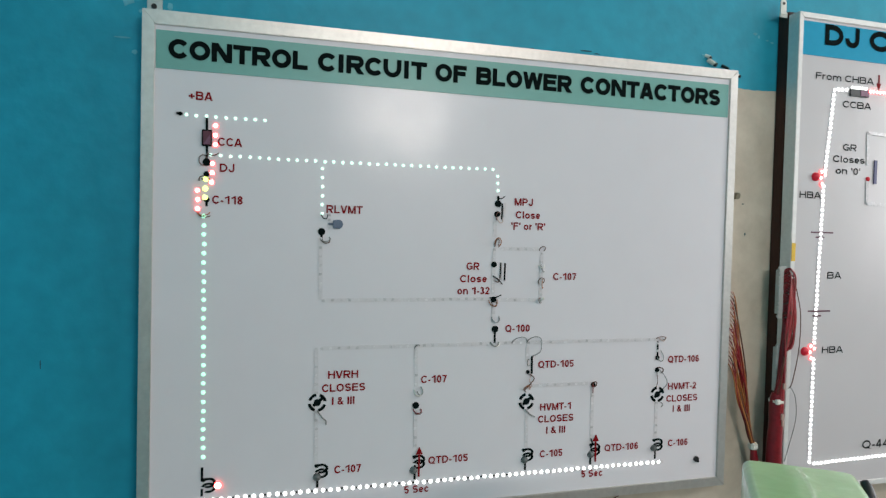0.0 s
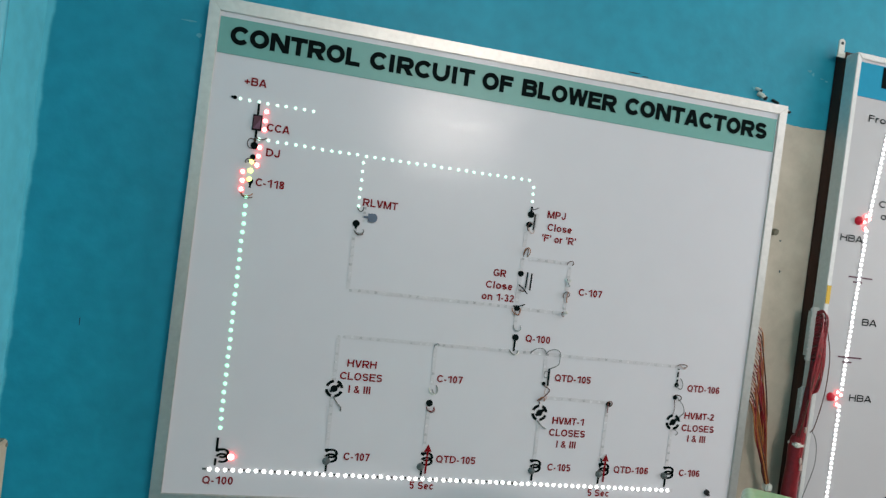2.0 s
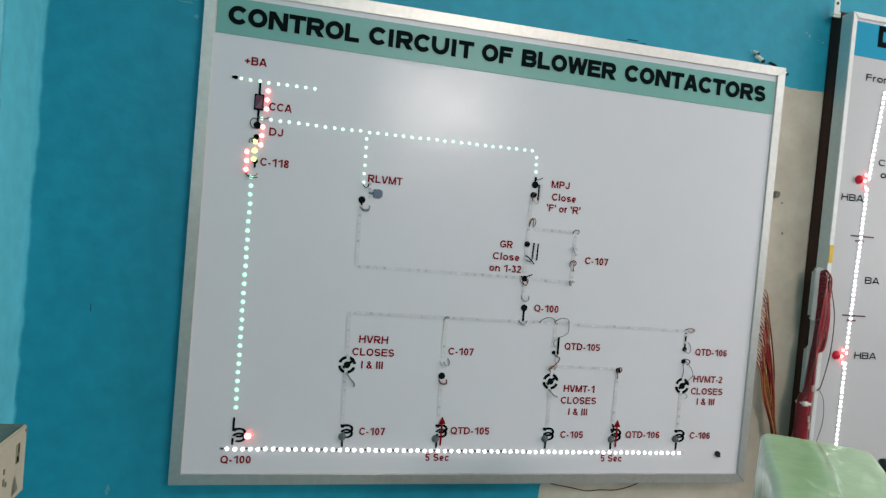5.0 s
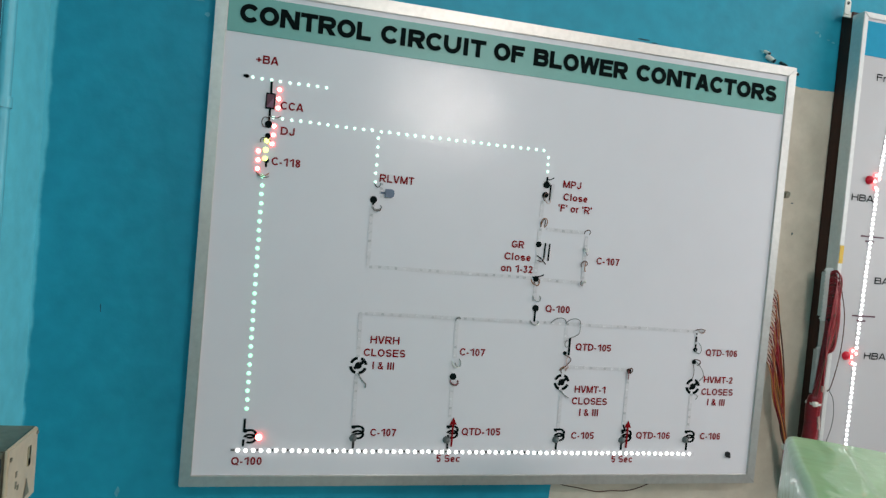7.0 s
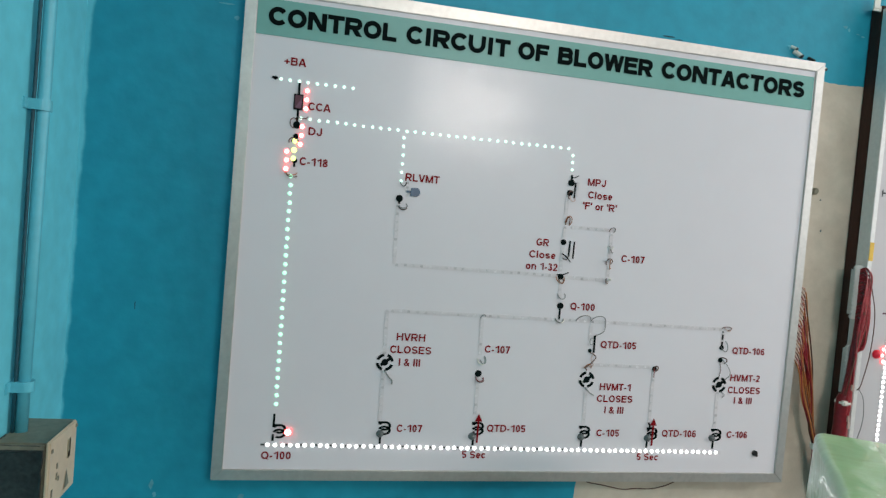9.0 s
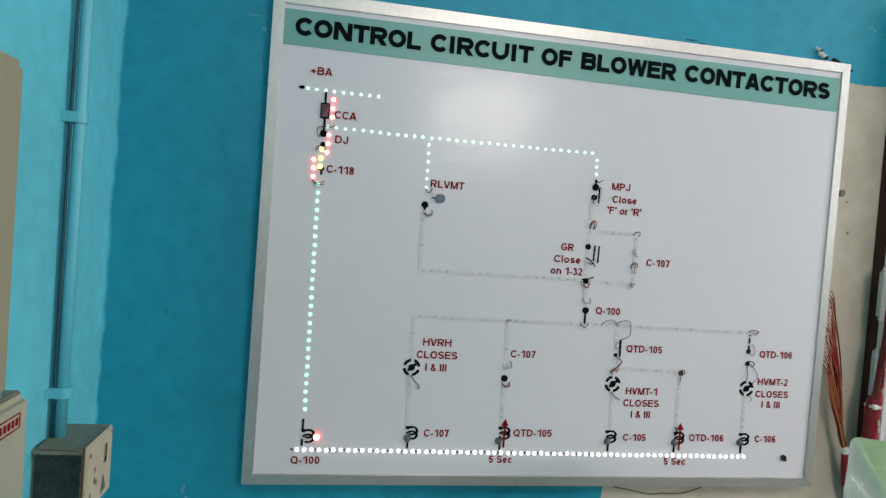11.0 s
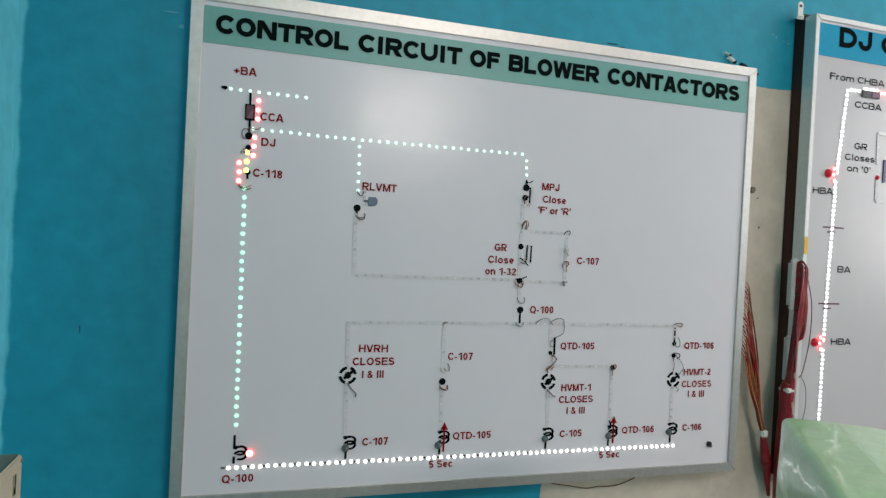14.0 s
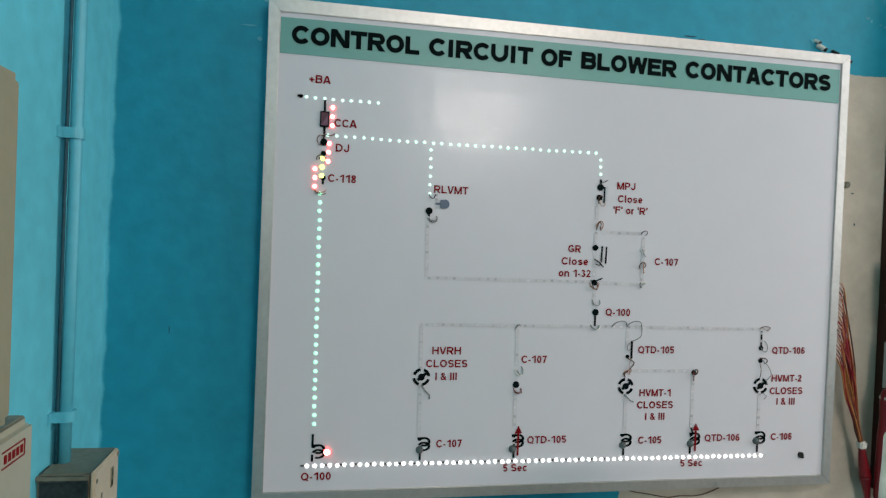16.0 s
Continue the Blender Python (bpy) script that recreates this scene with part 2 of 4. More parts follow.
def disc(bm, cx, cz, r, y, thick=0.001, k=16):
    return slab(bm, [(cx + r * math.cos(2 * math.pi * i / k), cz + r * math.sin(2 * math.pi * i / k)) for i in range(k)], y, thick)


def bar(bm, x0, z0, x1, z1, w, y, thick=0.001):
    d = Vector((x1 - x0, z1 - z0)).normalized() * w / 2
    return slab(bm, [(x0 - d.y, z0 + d.x), (x0 + d.y, z0 - d.x), (x1 + d.y, z1 - d.x), (x1 - d.y, z1 + d.x)], y, thick)


def arc(bm, cx, cz, r, w, a0, a1, y, thick=0.001, k=10, flat=1.0):
    for i in range(k):
        a, b = radians(a0 + (a1 - a0) * i / k), radians(a0 + (a1 - a0) * (i + 1) / k)
        p = [(cx + s * math.cos(t), cz + flat * s * math.sin(t)) for s, t in ((r - w / 2, a), (r + w / 2, a), (r + w / 2, b), (r - w / 2, b))]
        slab(bm, p, y, thick)
    return bm


def tube(bm, points, r, sides=6, steps=5, end_r=None):
    """A round wire along a smooth line through points."""
    p = [Vector(q) for q in points]
    p = [2 * p[0] - p[1]] + p + [2 * p[-1] - p[-2]]
    line = []
    for i in range(1, len(p) - 2):
        for s in range(steps):
            t = s / steps
            a, b, c, d = p[i - 1], p[i], p[i + 1], p[i + 2]
            line.append(0.5 * (2 * b + (c - a) * t + (2 * a - 5 * b + 4 * c - d) * t * t + (3 * b - a - 3 * c + d) * t ** 3))
    line.append(p[-2])
    rings = []
    side = None
    for i, q in enumerate(line):
        d = (line[min(i + 1, len(line) - 1)] - line[max(i - 1, 0)]).normalized()
        if side is None:
            side = d.orthogonal().normalized()
        side = (side - d * side.dot(d)).normalized()
        up = d.cross(side)
        rr = r if end_r is None else r + (end_r - r) * i / (len(line) - 1)
        rings.append([bm.verts.new(q + rr * (math.cos(2 * math.pi * k / sides) * side + math.sin(2 * math.pi * k / sides) * up)) for k in range(sides)])
    for a, b in zip(rings, rings[1:]):
        for k in range(sides):
            bm.faces.new((a[k], a[(k + 1) % sides], b[(k + 1) % sides], b[k]))
    bm.faces.new(rings[0][::-1])
    bm.faces.new(rings[-1])
    return bm


def dome_mesh(name, r, depth, material, core=None):
    """A low round bead whose flat side lies on a board that faces -y."""
    bm = bmesh.new()
    k = 10
    rings = []
    for j in range(3):
        a = radians(90 * j / 3)
        rings.append([bm.verts.new((r * math.cos(a) * math.cos(2 * math.pi * i / k), -depth * math.sin(a), r * math.cos(a) * math.sin(2 * math.pi * i / k))) for i in range(k)])
    tip = bm.verts.new((0, -depth, 0))
    for a, b in zip(rings, rings[1:]):
        for i in range(k):
            bm.faces.new((a[i], a[(i + 1) % k], b[(i + 1) % k], b[i]))
    for i in range(k):
        bm.faces.new((rings[-1][i], rings[-1][(i + 1) % k], tip))
    bm.faces.new(rings[0][::-1])
    bmesh.ops.recalc_face_normals(bm, faces=bm.faces)
    me = bpy.data.meshes.new(name)
    bm.to_mesh(me)
    bm.free()
    for p in me.polygons:
        p.use_smooth = True
        p.material_index = int(core is not None and p.center.y < -0.3 * depth)
    me.materials.append(material)
    if core:
        me.materials.append(core)
    return me


def chip_mesh(name, w, h, d, material):
    bm = bmesh.new()
    box(bm, -w / 2, w / 2, -d, 0, -h / 2, h / 2)
    me = bpy.data.meshes.new(name)
    bm.to_mesh(me)
    bm.free()
    me.materials.append(material)
    return me


# widths of the letters of a plain bold sans serif, in thousandths of the letter size
WIDTH = dict(zip("ABCDEFGHIJLMNOPQRSTUVWace lmors0123456789-+&'", (722, 722, 722, 722, 667, 611, 778, 722, 278, 556, 611, 833, 722, 778, 667, 778, 722, 667, 611, 722, 667, 944, 556, 556, 556, 278, 278, 889, 611, 389, 556, 556, 556, 556, 556, 556, 556, 556, 556, 556, 556, 333, 584, 722, 238)))
# the heading is set in a blacker, wider cut
TITLE_WIDTH = dict(zip("ABCDEFIJLNORSTUW", (778, 778, 778, 833, 722, 667, 389, 667, 667, 833, 833, 778, 722, 722, 833, 1000)))
SIDE = dict(zip("ATVW1-'J", (5, 20, 5, 5, 95, 50, 75, 40)))


def ell(cx, cz, rx, rz, a0, a1, k=14):
    """Points on part of an ellipse, from the angle a0 to a1 in degrees."""
    return [(cx + rx * math.cos(radians(a0 + (a1 - a0) * i / k)), cz + rz * math.sin(radians(a0 + (a1 - a0) * i / k))) for i in range(k + 1)]


def pen_line(points, w):
    """A stroke of the width w along a line, as quads, with square ends."""
    p = [Vector(q) for q in points]
    closed = (p[0] - p[-1]).length < 1e-6
    quads, edge = [], []
    for i, q in enumerate(p):
        before = p[i - 1] if i else (p[-2] if closed else None)
        after = p[i + 1] if i + 1 < len(p) else (p[1] if closed else None)
        a = (q - before).normalized() if before is not None else (after - q).normalized()
        b = (after - q).normalized() if after is not None else a
        t = (a + b).normalized()
        n = Vector((-t.y, t.x)) * (w / 2 / max(0.45, t.dot(a)))
        edge.append((q + n, q - n))
    for (a, b), (c, d) in zip(edge, edge[1:]):
        quads.append((a, b, d, c))
    return quads


def slant(x0, z0, x1, z1, w):
    """A slanting stroke with level ends."""
    h = w / 2 * math.hypot(x1 - x0, z1 - z0) / abs(z1 - z0)
    return [(Vector((x0 - h, z0)), Vector((x0 + h, z0)), Vector((x1 + h, z1)), Vector((x1 - h, z1)))]


def letter(ch, W, w):
    """The strokes of a plain bold sans serif letter, one unit high and W wide, of the weight w, as quads."""
    h = w / 2
    v = w * 0.92
    g = v / 2
    R, T, B, C = W - h, 1 - g, g, W / 2
    up = ch.isupper() or not ch.isalpha()
    X = 1 if up or ch == "l" else 0.74
    line = lambda *pts: pen_line(pts, w)
    flat = lambda x0, x1, z: pen_line([(x0, z), (x1, z)], v)
    stem = lambda x, z0=0.0, z1=X: pen_line([(x, z0), (x, z1)], w)
    curve = lambda pts: pen_line(pts, 0.5 * (w + v))

    def bowl(z0, z1, right):
        r = min((z1 - z0) / 2, 0.7 * right)
        return curve([(h, z1), (right - r, z1)] + ell(right - r, (z0 + z1) / 2, r, (z1 - z0) / 2, 90, -90)[1:-1] + [(right - r, z0), (h, z0)])

    if ch == "A":
        d = 0.10 * w
        return slant(0.56 * w, 0, C - d, 1, w) + slant(W - 0.56 * w, 0, C + d, 1, w) + flat(0.24 * W, 0.76 * W, 0.29)
    if ch == "V":
        return slant(0.56 * w, 1, C - 0.1 * w, 0, w) + slant(W - 0.56 * w, 1, C + 0.1 * w, 0, w)
    if ch == "W":
        u = 0.92 * w
        return slant(0.52 * u, 1, 0.27 * W, 0, u) + slant(C, 1, 0.27 * W, 0, u) + slant(C, 1, 0.73 * W, 0, u) + slant(W - 0.52 * u, 1, 0.73 * W, 0, u)
    if ch == "N":
        return stem(h) + stem(R) + slant(h * 1.15, 1, W - h * 1.15, 0, w)
    if ch == "M":
        return stem(h) + stem(R) + slant(h * 1.2, 1, C, 0, 0.85 * w) + slant(W - h * 1.2, 1, C, 0, 0.85 * w)
    if ch in "BPR":
        mid = {"B": 0.53, "P": 0.44, "R": 0.46}[ch]
        q = stem(h) + bowl(mid, T, R - (0.03 * W if ch == "B" else 0))
        if ch == "B":
            q += bowl(B, mid, R)
        if ch == "R":
            q += slant(0.50 * W, mid, W - 0.5 * w, 0, 1.02 * w)
        return q
    if ch == "D":
        rx = 0.62 * (W - w)
        return stem(h) + curve([(h, T), (R - rx, T)] + ell(R - rx, 0.5, rx, 0.5 - g, 90, -90)[1:-1] + [(R - rx, B), (h, B)])
    if ch in "EF":
        q = stem(h) + flat(h, W, T) + flat(h, 0.92 * W, 0.53)
        return q + (flat(h, W, B) if ch == "E" else [])
    if ch == "H":
        return stem(h) + stem(R) + flat(h, R, 0.53)
    if ch in "Il":
        return stem(C)
    if ch == "L":
        return stem(h) + flat(h, W, B)
    if ch == "T":
        return stem(C) + flat(0, W, T)
    if ch == "U":
        rz = min(0.5 * W - h, 0.42)
        return curve([(h, 1)] + ell(C, B + rz, C - h, rz, 180, 360) + [(R, 1)])
    if ch == "J":
        rz = min(0.5 * W - h, 0.3)
        return curve([(R, 1)] + ell(C, B + rz, C - h, rz, 0, -185))
    if ch in "Cc":
        return curve(ell(0.545 * W, X / 2, 0.545 * W - h, X / 2 - g, 38, 322, 22))
    if ch == "G":
        return curve(ell(C, 0.5, C - h, 0.5 - g, 40, 312, 22)) + stem(R, 0.12, 0.50) + flat(0.52 * W, W, 0.44)
    if ch in "OQo0":
        q = curve(ell(C, X / 2, C - h, X / 2 - g, 0, 360, 26))
        return q + (slant(0.60 * W, 0.24, W - 0.4 * w, -0.06, 0.8 * w) if ch == "Q" else [])
    if ch in "Ss":
        m = 0.51 * X
        t, b = X - g, g
        return curve(ell(C, (t + m) / 2, C - h, (t - m) / 2, 22, 255, 16) + ell(C, (b + m) / 2, C - h, (m - b) / 2, 75, -158, 16))
    if ch == "e":
        return curve(ell(C, X / 2, C - h, X / 2 - g, 2, 318, 20)) + flat(h, R, 0.36)
    if ch in "nr":
        if ch == "r":
            return stem(h) + curve(ell(W * 0.95, 0.42, W * 0.95 - h, X - g - 0.42, 180, 92, 8))
        return stem(h) + curve(ell(C, 0.45, C - h, X - g - 0.45, 180, 0, 12) + [(R, 0)])
    if ch == "m":
        q = stem(h)
        for a, b in ((h, C), (C, R)):
            q += curve(ell((a + b) / 2, 0.5, (b - a) / 2, X - g - 0.5, 180, 0, 10) + [(b, 0)])
        return q
    if ch == "+":
        return stem(C, 0.12, 0.70) + flat(0, W, 0.41)
    if ch == "-":
        return flat(0, W, 0.34)
    if ch == "'":
        return stem(C, 0.66, 1.0)
    if ch == "&":
        u = 0.8 * w
        return pen_line(ell(0.42 * W, 0.77, 0.20 * W, 0.23 - g, 0, 360, 16), u) + pen_line([(0.56 * W, 0.64)] + ell(0.40 * W, 0.27, 0.40 * W - h, 0.27 - g, 105, 320, 14) + [(0.88 * W, 0.46)], u) + slant(0.30 * W, 0.68, W - 0.5 * u, 0, u)
    if ch == "1":
        return stem(0.66 * W + h) + pen_line([(0.0, 0.70), (0.34 * W, 0.79), (0.66 * W + h, 1 - 0.3 * w)], 0.85 * w)
    if ch == "2":
        return curve(ell(C, 0.70, C - h, 0.30 - g, 165, -38, 14) + [(0.34 * W, 0.22), (0.55 * w, B)]) + flat(0, W, B)
    if ch == "3":
        return curve(ell(0.46 * W, 0.76, 0.46 * W - h, 0.24 - g, 160, -88, 14)) + curve(ell(C, 0.29, C - h, 0.29 - g, 95, -160, 14))
    if ch == "4":
        return stem(0.72 * W) + flat(0, W, 0.28) + pen_line([(0.10 * W, 0.28), (0.66 * W, 0.95)], 0.9 * w)
    if ch == "5":
        return flat(0.16 * W, 0.94 * W, T) + line((0.20 * W, 1.0), (0.12 * W, 0.50)) + curve([(0.14 * W, 0.52)] + ell(C, 0.33, C - h, 0.33 - g, 118, -160, 16))
    if ch == "6":
        return curve(ell(C, 0.32, C - h, 0.32 - g, 0, 360, 20)) + curve(ell(0.53 * W, 0.55, 0.53 * W - h, 0.45 - g, 40, 190, 14))
    if ch == "7":
        return flat(0, W, T) + slant(W - 0.6 * w, 0.92, 0.36 * W, 0, w)
    if ch == "8":
        return curve(ell(C, 0.755, C - 1.1 * h, 0.245 - g, 0, 360, 18)) + curve(ell(C, 0.28, C - h, 0.28 - g, 0, 360, 18))
    return stem(C)


def lettering(string, x0, x1, base, cap, y, material, parent, weight=0.2, name="lettering", tight=1.0, widths=WIDTH):
    """A printed word from x0 to x1 on the line at height base, with capitals of the height cap and strokes of weight times cap, on a face at y."""
    total = sum(widths.get(c, 600) for c in string) - 90
    k = (x1 - x0) / total
    pen, verts, faces = x0 - 45 * k, [], []
    for c in string:
        adv = widths.get(c, 600)
        if c != " ":
            side = SIDE.get(c, 48) * tight
            left, width = pen + side * k, (adv - 2 * side) * k / cap
            for n, quad in enumerate(letter(c, width, min(weight, 0.62 * width if c not in "Il'" else weight))):
                n0 = len(verts)
                verts += [(left + q.x * cap, y - 0.0008 - 0.00001 * (n % 24), base + q.y * cap) for q in quad]
                faces.append((n0, n0 + 1, n0 + 2, n0 + 3))
        pen += adv * k
    me = bpy.data.meshes.new(name)
    me.from_pydata(verts, [], faces)
    me.materials.append(material)
    ob = new(name, me)
    ob.parent = parent
    ob["label"] = "printed lettering reading " + string
    return ob


# ---- structure ----
LEFT, BACK, RIGHT, FRONT, TOP = -0.886, 0.04, 3.2, -3.6, 3.0
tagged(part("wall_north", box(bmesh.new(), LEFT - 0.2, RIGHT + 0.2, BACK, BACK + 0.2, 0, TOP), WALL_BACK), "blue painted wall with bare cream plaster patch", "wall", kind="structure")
tagged(part("wall_west", box(bmesh.new(), LEFT - 0.2, LEFT, FRONT, BACK, 0, TOP), WALL_SIDE), "light blue side wall with its brighter light in the colour", "wall", kind="structure")
bm = bmesh.new()
for y0, y1, z0, z1 in ((FRONT, -1.81, 0, TOP), (-0.49, BACK, 0, TOP), (-1.81, -0.49, 0, 1.44), (-1.81, -0.49, 2.56, TOP)):
    box(bm, RIGHT, RIGHT + 0.2, y0, y1, z0, z1)
tagged(part("wall_east", bm, WHITEWASH_COOL), "pale bluish whitewashed side wall with a window opening", "wall", kind="structure")
bm = bmesh.new()
WX0, WX1, WZ0, WZ1 = 0.22, 1.02, 2.30, 2.64
for x0, x1, z0, z1 in ((LEFT - 0.2, WX0, 0, TOP), (WX1, RIGHT + 0.2, 0, TOP), (WX0, WX1, 0, WZ0), (WX0, WX1, WZ1, TOP)):
    box(bm, x0, x1, FRONT - 0.2, FRONT, z0, z1)
tagged(part("wall_south", bm, WALL_DULL), "dull grey-brown wall with a high window opening", "wall", kind="structure")
tagged(part("floor", box(bmesh.new(), LEFT - 0.2, RIGHT + 0.2, FRONT - 0.2, BACK + 0.2, -0.15, 0), FLOOR), "grey cement floor", "floor", kind="structure")
tagged(part("ceiling", box(bmesh.new(), LEFT - 0.2, RIGHT + 0.2, FRONT - 0.2, BACK + 0.2, TOP, TOP + 0.15), CEILING), "whitewashed ceiling", "ceiling", kind="structure")


def ceiling_tube_light(x, y):
    th = empty("ceiling_tube_light", "unseen white ceiling fixture with one lit tube", "lamp", "ceiling tube lights", (x, y, 2.95))
    o = part("housing", box(bmesh.new(), -0.62, 0.62, -0.03, 0.03, 0.0, 0.05, 0.006), CEILING, th)
    o = part("tube", tube(bmesh.new(), [(-0.58, 0, -0.02), (0, 0, -0.02), (0.58, 0, -0.02)], 0.014, 10), TUBE, th)
    return th


ceiling_tube_light(2.0, -1.5)
# added fixture out of view that goes with the fill lamp
ceiling_tube_light(0.3, -2.3)


# ---- display boards ----
def alu_frame(parent, x0, x1, z0, z1, w, front, back, sag=0.0, metal=None):
    """Four mitred aluminium rails with a small inner lip."""
    o = [(x0, z0), (x1, z0), (x1, z1), (x0, z1 - sag)]
    i = [(x0 + w, z0 + w), (x1 - w, z0 + w), (x1 - w, z1 - w), (x0 + w, z1 - w - 1.7 * sag)]
    for k in range(4):
        j = (k + 1) % 4
        bm = bmesh.new()
        slab(bm, [o[k], o[j], i[j], i[k]], front, back - front)
        bmesh.ops.recalc_face_normals(bm, faces=bm.faces)
        bmesh.ops.bevel(bm, geom=list(bm.edges), offset=0.0011, segments=2, affect="EDGES")
        part("frame_rail", bm, metal or ALU, parent)


DOT = dome_mesh("led", 0.0029, 0.0035, LED_COOL)
DOT_C = dome_mesh("led", 0.0038, 0.0035, LED_COLUMN)
DOT_W = dome_mesh("led", 0.0037, 0.0042, LED_WHITE)
DOT_R = dome_mesh("red_led", 0.0045, 0.004, LED_RED, LED_CORE)
DOT_G = dome_mesh("green_led", 0.0048, 0.004, LED_GREEN)
UNLIT = chip_mesh("unlit_led", 0.0052, 0.0046, 0.0007, BEAD)


def led_run(parent, y, points, mesh, pitch=0.0166, jitter=0.0006, name="led"):
    """LEDs at even steps along a line of x, z points."""
    left = 0.0
    for (xa, za), (xb, zb) in zip(points, points[1:]):
        d = math.hypot(xb - xa, zb - za)
        s = left
        while s <= d + 1e-6:
            ob = new(name, mesh)
            ob.parent = parent
            f = s / d
            ob.location = (xa + (xb - xa) * f + random.uniform(-jitter, jitter), y, za + (zb - za) * f + random.uniform(-jitter, jitter))
            s += pitch
        left = s - d


def tape(parent, y, x0, z0, x1, z1, w=0.008):
    """A stuck-on clear strip with unlit LEDs."""
    bm = bmesh.new()
    bar(bm, x0, z0, x1, z1, w, y - 0.0006, 0.0006)
    ob = part("led_strip", bm, TAPE, parent, "clear strip of unlit LEDs")
    led_run(ob, y - 0.0006, [(x0, z0), (x1, z1)], UNLIT, 0.0166, 0.0008, "unlit_led")
    return ob


F = 0.0
board = empty("circuit_board_panel", "white wall panel titled control circuit of blower contactors, aluminium framed", "display board")
part("panel", box(bmesh.new(), -0.600, 0.600, F, 0.030, 1.06, 1.970), SHEET, board, "white laminated sheet")
alu_frame(board, -0.611, 0.611, 1.049, 1.984, 0.0205, -0.004, 0.038, 0.006)
part("title_band", slab(bmesh.new(), [(-0.589, 1.8790), (0.588, 1.8785), (0.588, 1.9510), (-0.589, 1.9445)], F - 0.0012, 0.0012), TEAL, board, "teal title band")
for s, x0, x1 in (("CONTROL", -0.568, -0.333), ("CIRCUIT", -0.313, -0.108), ("OF", -0.089, -0.027), ("BLOWER", -0.005, 0.201), ("CONTACTORS", 0.223, 0.565)):
    rise = 0.5 * (x0 + x1) + 0.55
    lettering(s, x0, x1, 1.8972 + 0.0056 * rise, 0.0332 + 0.0015 * rise, F - 0.0012, INK, board, 0.275, "title_lettering", 0.5, TITLE_WIDTH)


def word(s, x0, x1, base, cap=0.0148, m=None):
    return lettering(s, x0, x1, base, cap, F, m or RED, board, 0.2)


word("+BA", -0.535, -0.496, 1.829)
word("CCA", -0.486, -0.445, 1.751)
word("DJ", -0.482, -0.457, 1.705)
word("C-118", -0.494, -0.442, 1.648)
word("RLVMT", -0.293, -0.226, 1.638)
word("MPJ", 0.083, 0.123, 1.665)
word("Close", 0.086, 0.140, 1.639)
word("'F' or 'R'", 0.077, 0.152, 1.616)
word("GR", -0.016, 0.011, 1.534)
word("Close", -0.029, 0.028, 1.509)
word("on 1-32", -0.034, 0.034, 1.485)
word("C-107", 0.173, 0.226, 1.514)
word("Q-100", 0.070, 0.124, 1.408)
word("HVRH", -0.284, -0.227, 1.327)
word("CLOSES", -0.295, -0.213, 1.302)
word("I & III", -0.276, -0.233, 1.277)
word("C-107", -0.104, -0.051, 1.311)
word("C-107", -0.269, -0.218, 1.146)
word("QTD-105", -0.085, -0.003, 1.150)
word("5 Sec", -0.132, -0.083, 1.095)
word("5 Sec", 0.252, 0.302, 1.095)
word("QTD-105", 0.145, 0.226, 1.332)
word("HVMT-1", 0.152, 0.223, 1.243)
word("CLOSES", 0.148, 0.229, 1.218)
word("I & III", 0.167, 0.211, 1.194)
word("C-105", 0.154, 0.206, 1.145)
word("QTD-106", 0.305, 0.387, 1.147)
word("QTD-106", 0.455, 0.535, 1.333)
word("HVMT-2", 0.457, 0.530, 1.273)
word("CLOSES", 0.454, 0.534, 1.246)
word("I & III", 0.471, 0.516, 1.223)
word("C-106", 0.462, 0.513, 1.147)
word("Q-100", -0.523, -0.468, 1.089)

# unlit strips
tape(board, F, -0.303, 1.590, -0.301, 1.476)
tape(board, F, -0.296, 1.4745, 0.034, 1.4755)
tape(board, F, 0.042, 1.630, 0.042, 1.600)
tape(board, F, 0.042, 1.575, 0.041, 1.485)
tape(board, F, 0.060, 1.577, 0.138, 1.577)
tape(board, F, 0.146, 1.567, 0.146, 1.480)
tape(board, F, 0.056, 1.474, 0.137, 1.473)
tape(board, F, 0.043, 1.465, 0.045, 1.430)
tape(board, F, -0.297, 1.3845, 0.040, 1.3855)
tape(board, F, 0.056, 1.386, 0.422, 1.385)
tape(board, F, -0.307, 1.384, -0.305, 1.300)
tape(board, F, -0.305, 1.266, -0.303, 1.168)
tape(board, F, -0.115, 1.377, -0.113, 1.305)
tape(board, F, -0.113, 1.255, -0.112, 1.185)
tape(board, F, 0.120, 1.377, 0.121, 1.345)
tape(board, F, 0.122, 1.246, 0.123, 1.168)
tape(board, F, 0.134, 1.296, 0.262, 1.2955)
tape(board, F, 0.272, 1.285, 0.273, 1.175)
tape(board, F, 0.428, 1.377, 0.429, 1.338)
tape(board, F, 0.429, 1.246, 0.430, 1.168)

# lit rows
led_run(board, F, [(-0.539, 1.8018), (-0.400, 1.8014)], DOT)
led_run(board, F, [(-0.497, 1.7338), (-0.306, 1.7328), (0.0455, 1.7352)], DOT)
led_run(board, F, [(-0.302, 1.7195), (-0.301, 1.635)], DOT)
led_run(board, F, [(0.045, 1.722), (0.047, 1.680)], DOT, 0.0145)
led_run(board, F, [(-0.507, 1.626), (-0.503, 1.186)], DOT_C)
bm = bmesh.new()
bar(bm, -0.522, 1.1165, 0.452, 1.1145, 0.008, F - 0.0006, 0.0006)
strip = part("led_strip", bm, TAPE, board, "strip of lit white LEDs")
led_run(strip, F - 0.0006, [(-0.513, 1.1165), (0.449, 1.1145)], DOT_W, 0.0140)
RESISTOR = chip_mesh("resistor", 0.0044, 0.0030, 0.0012, BLACK)
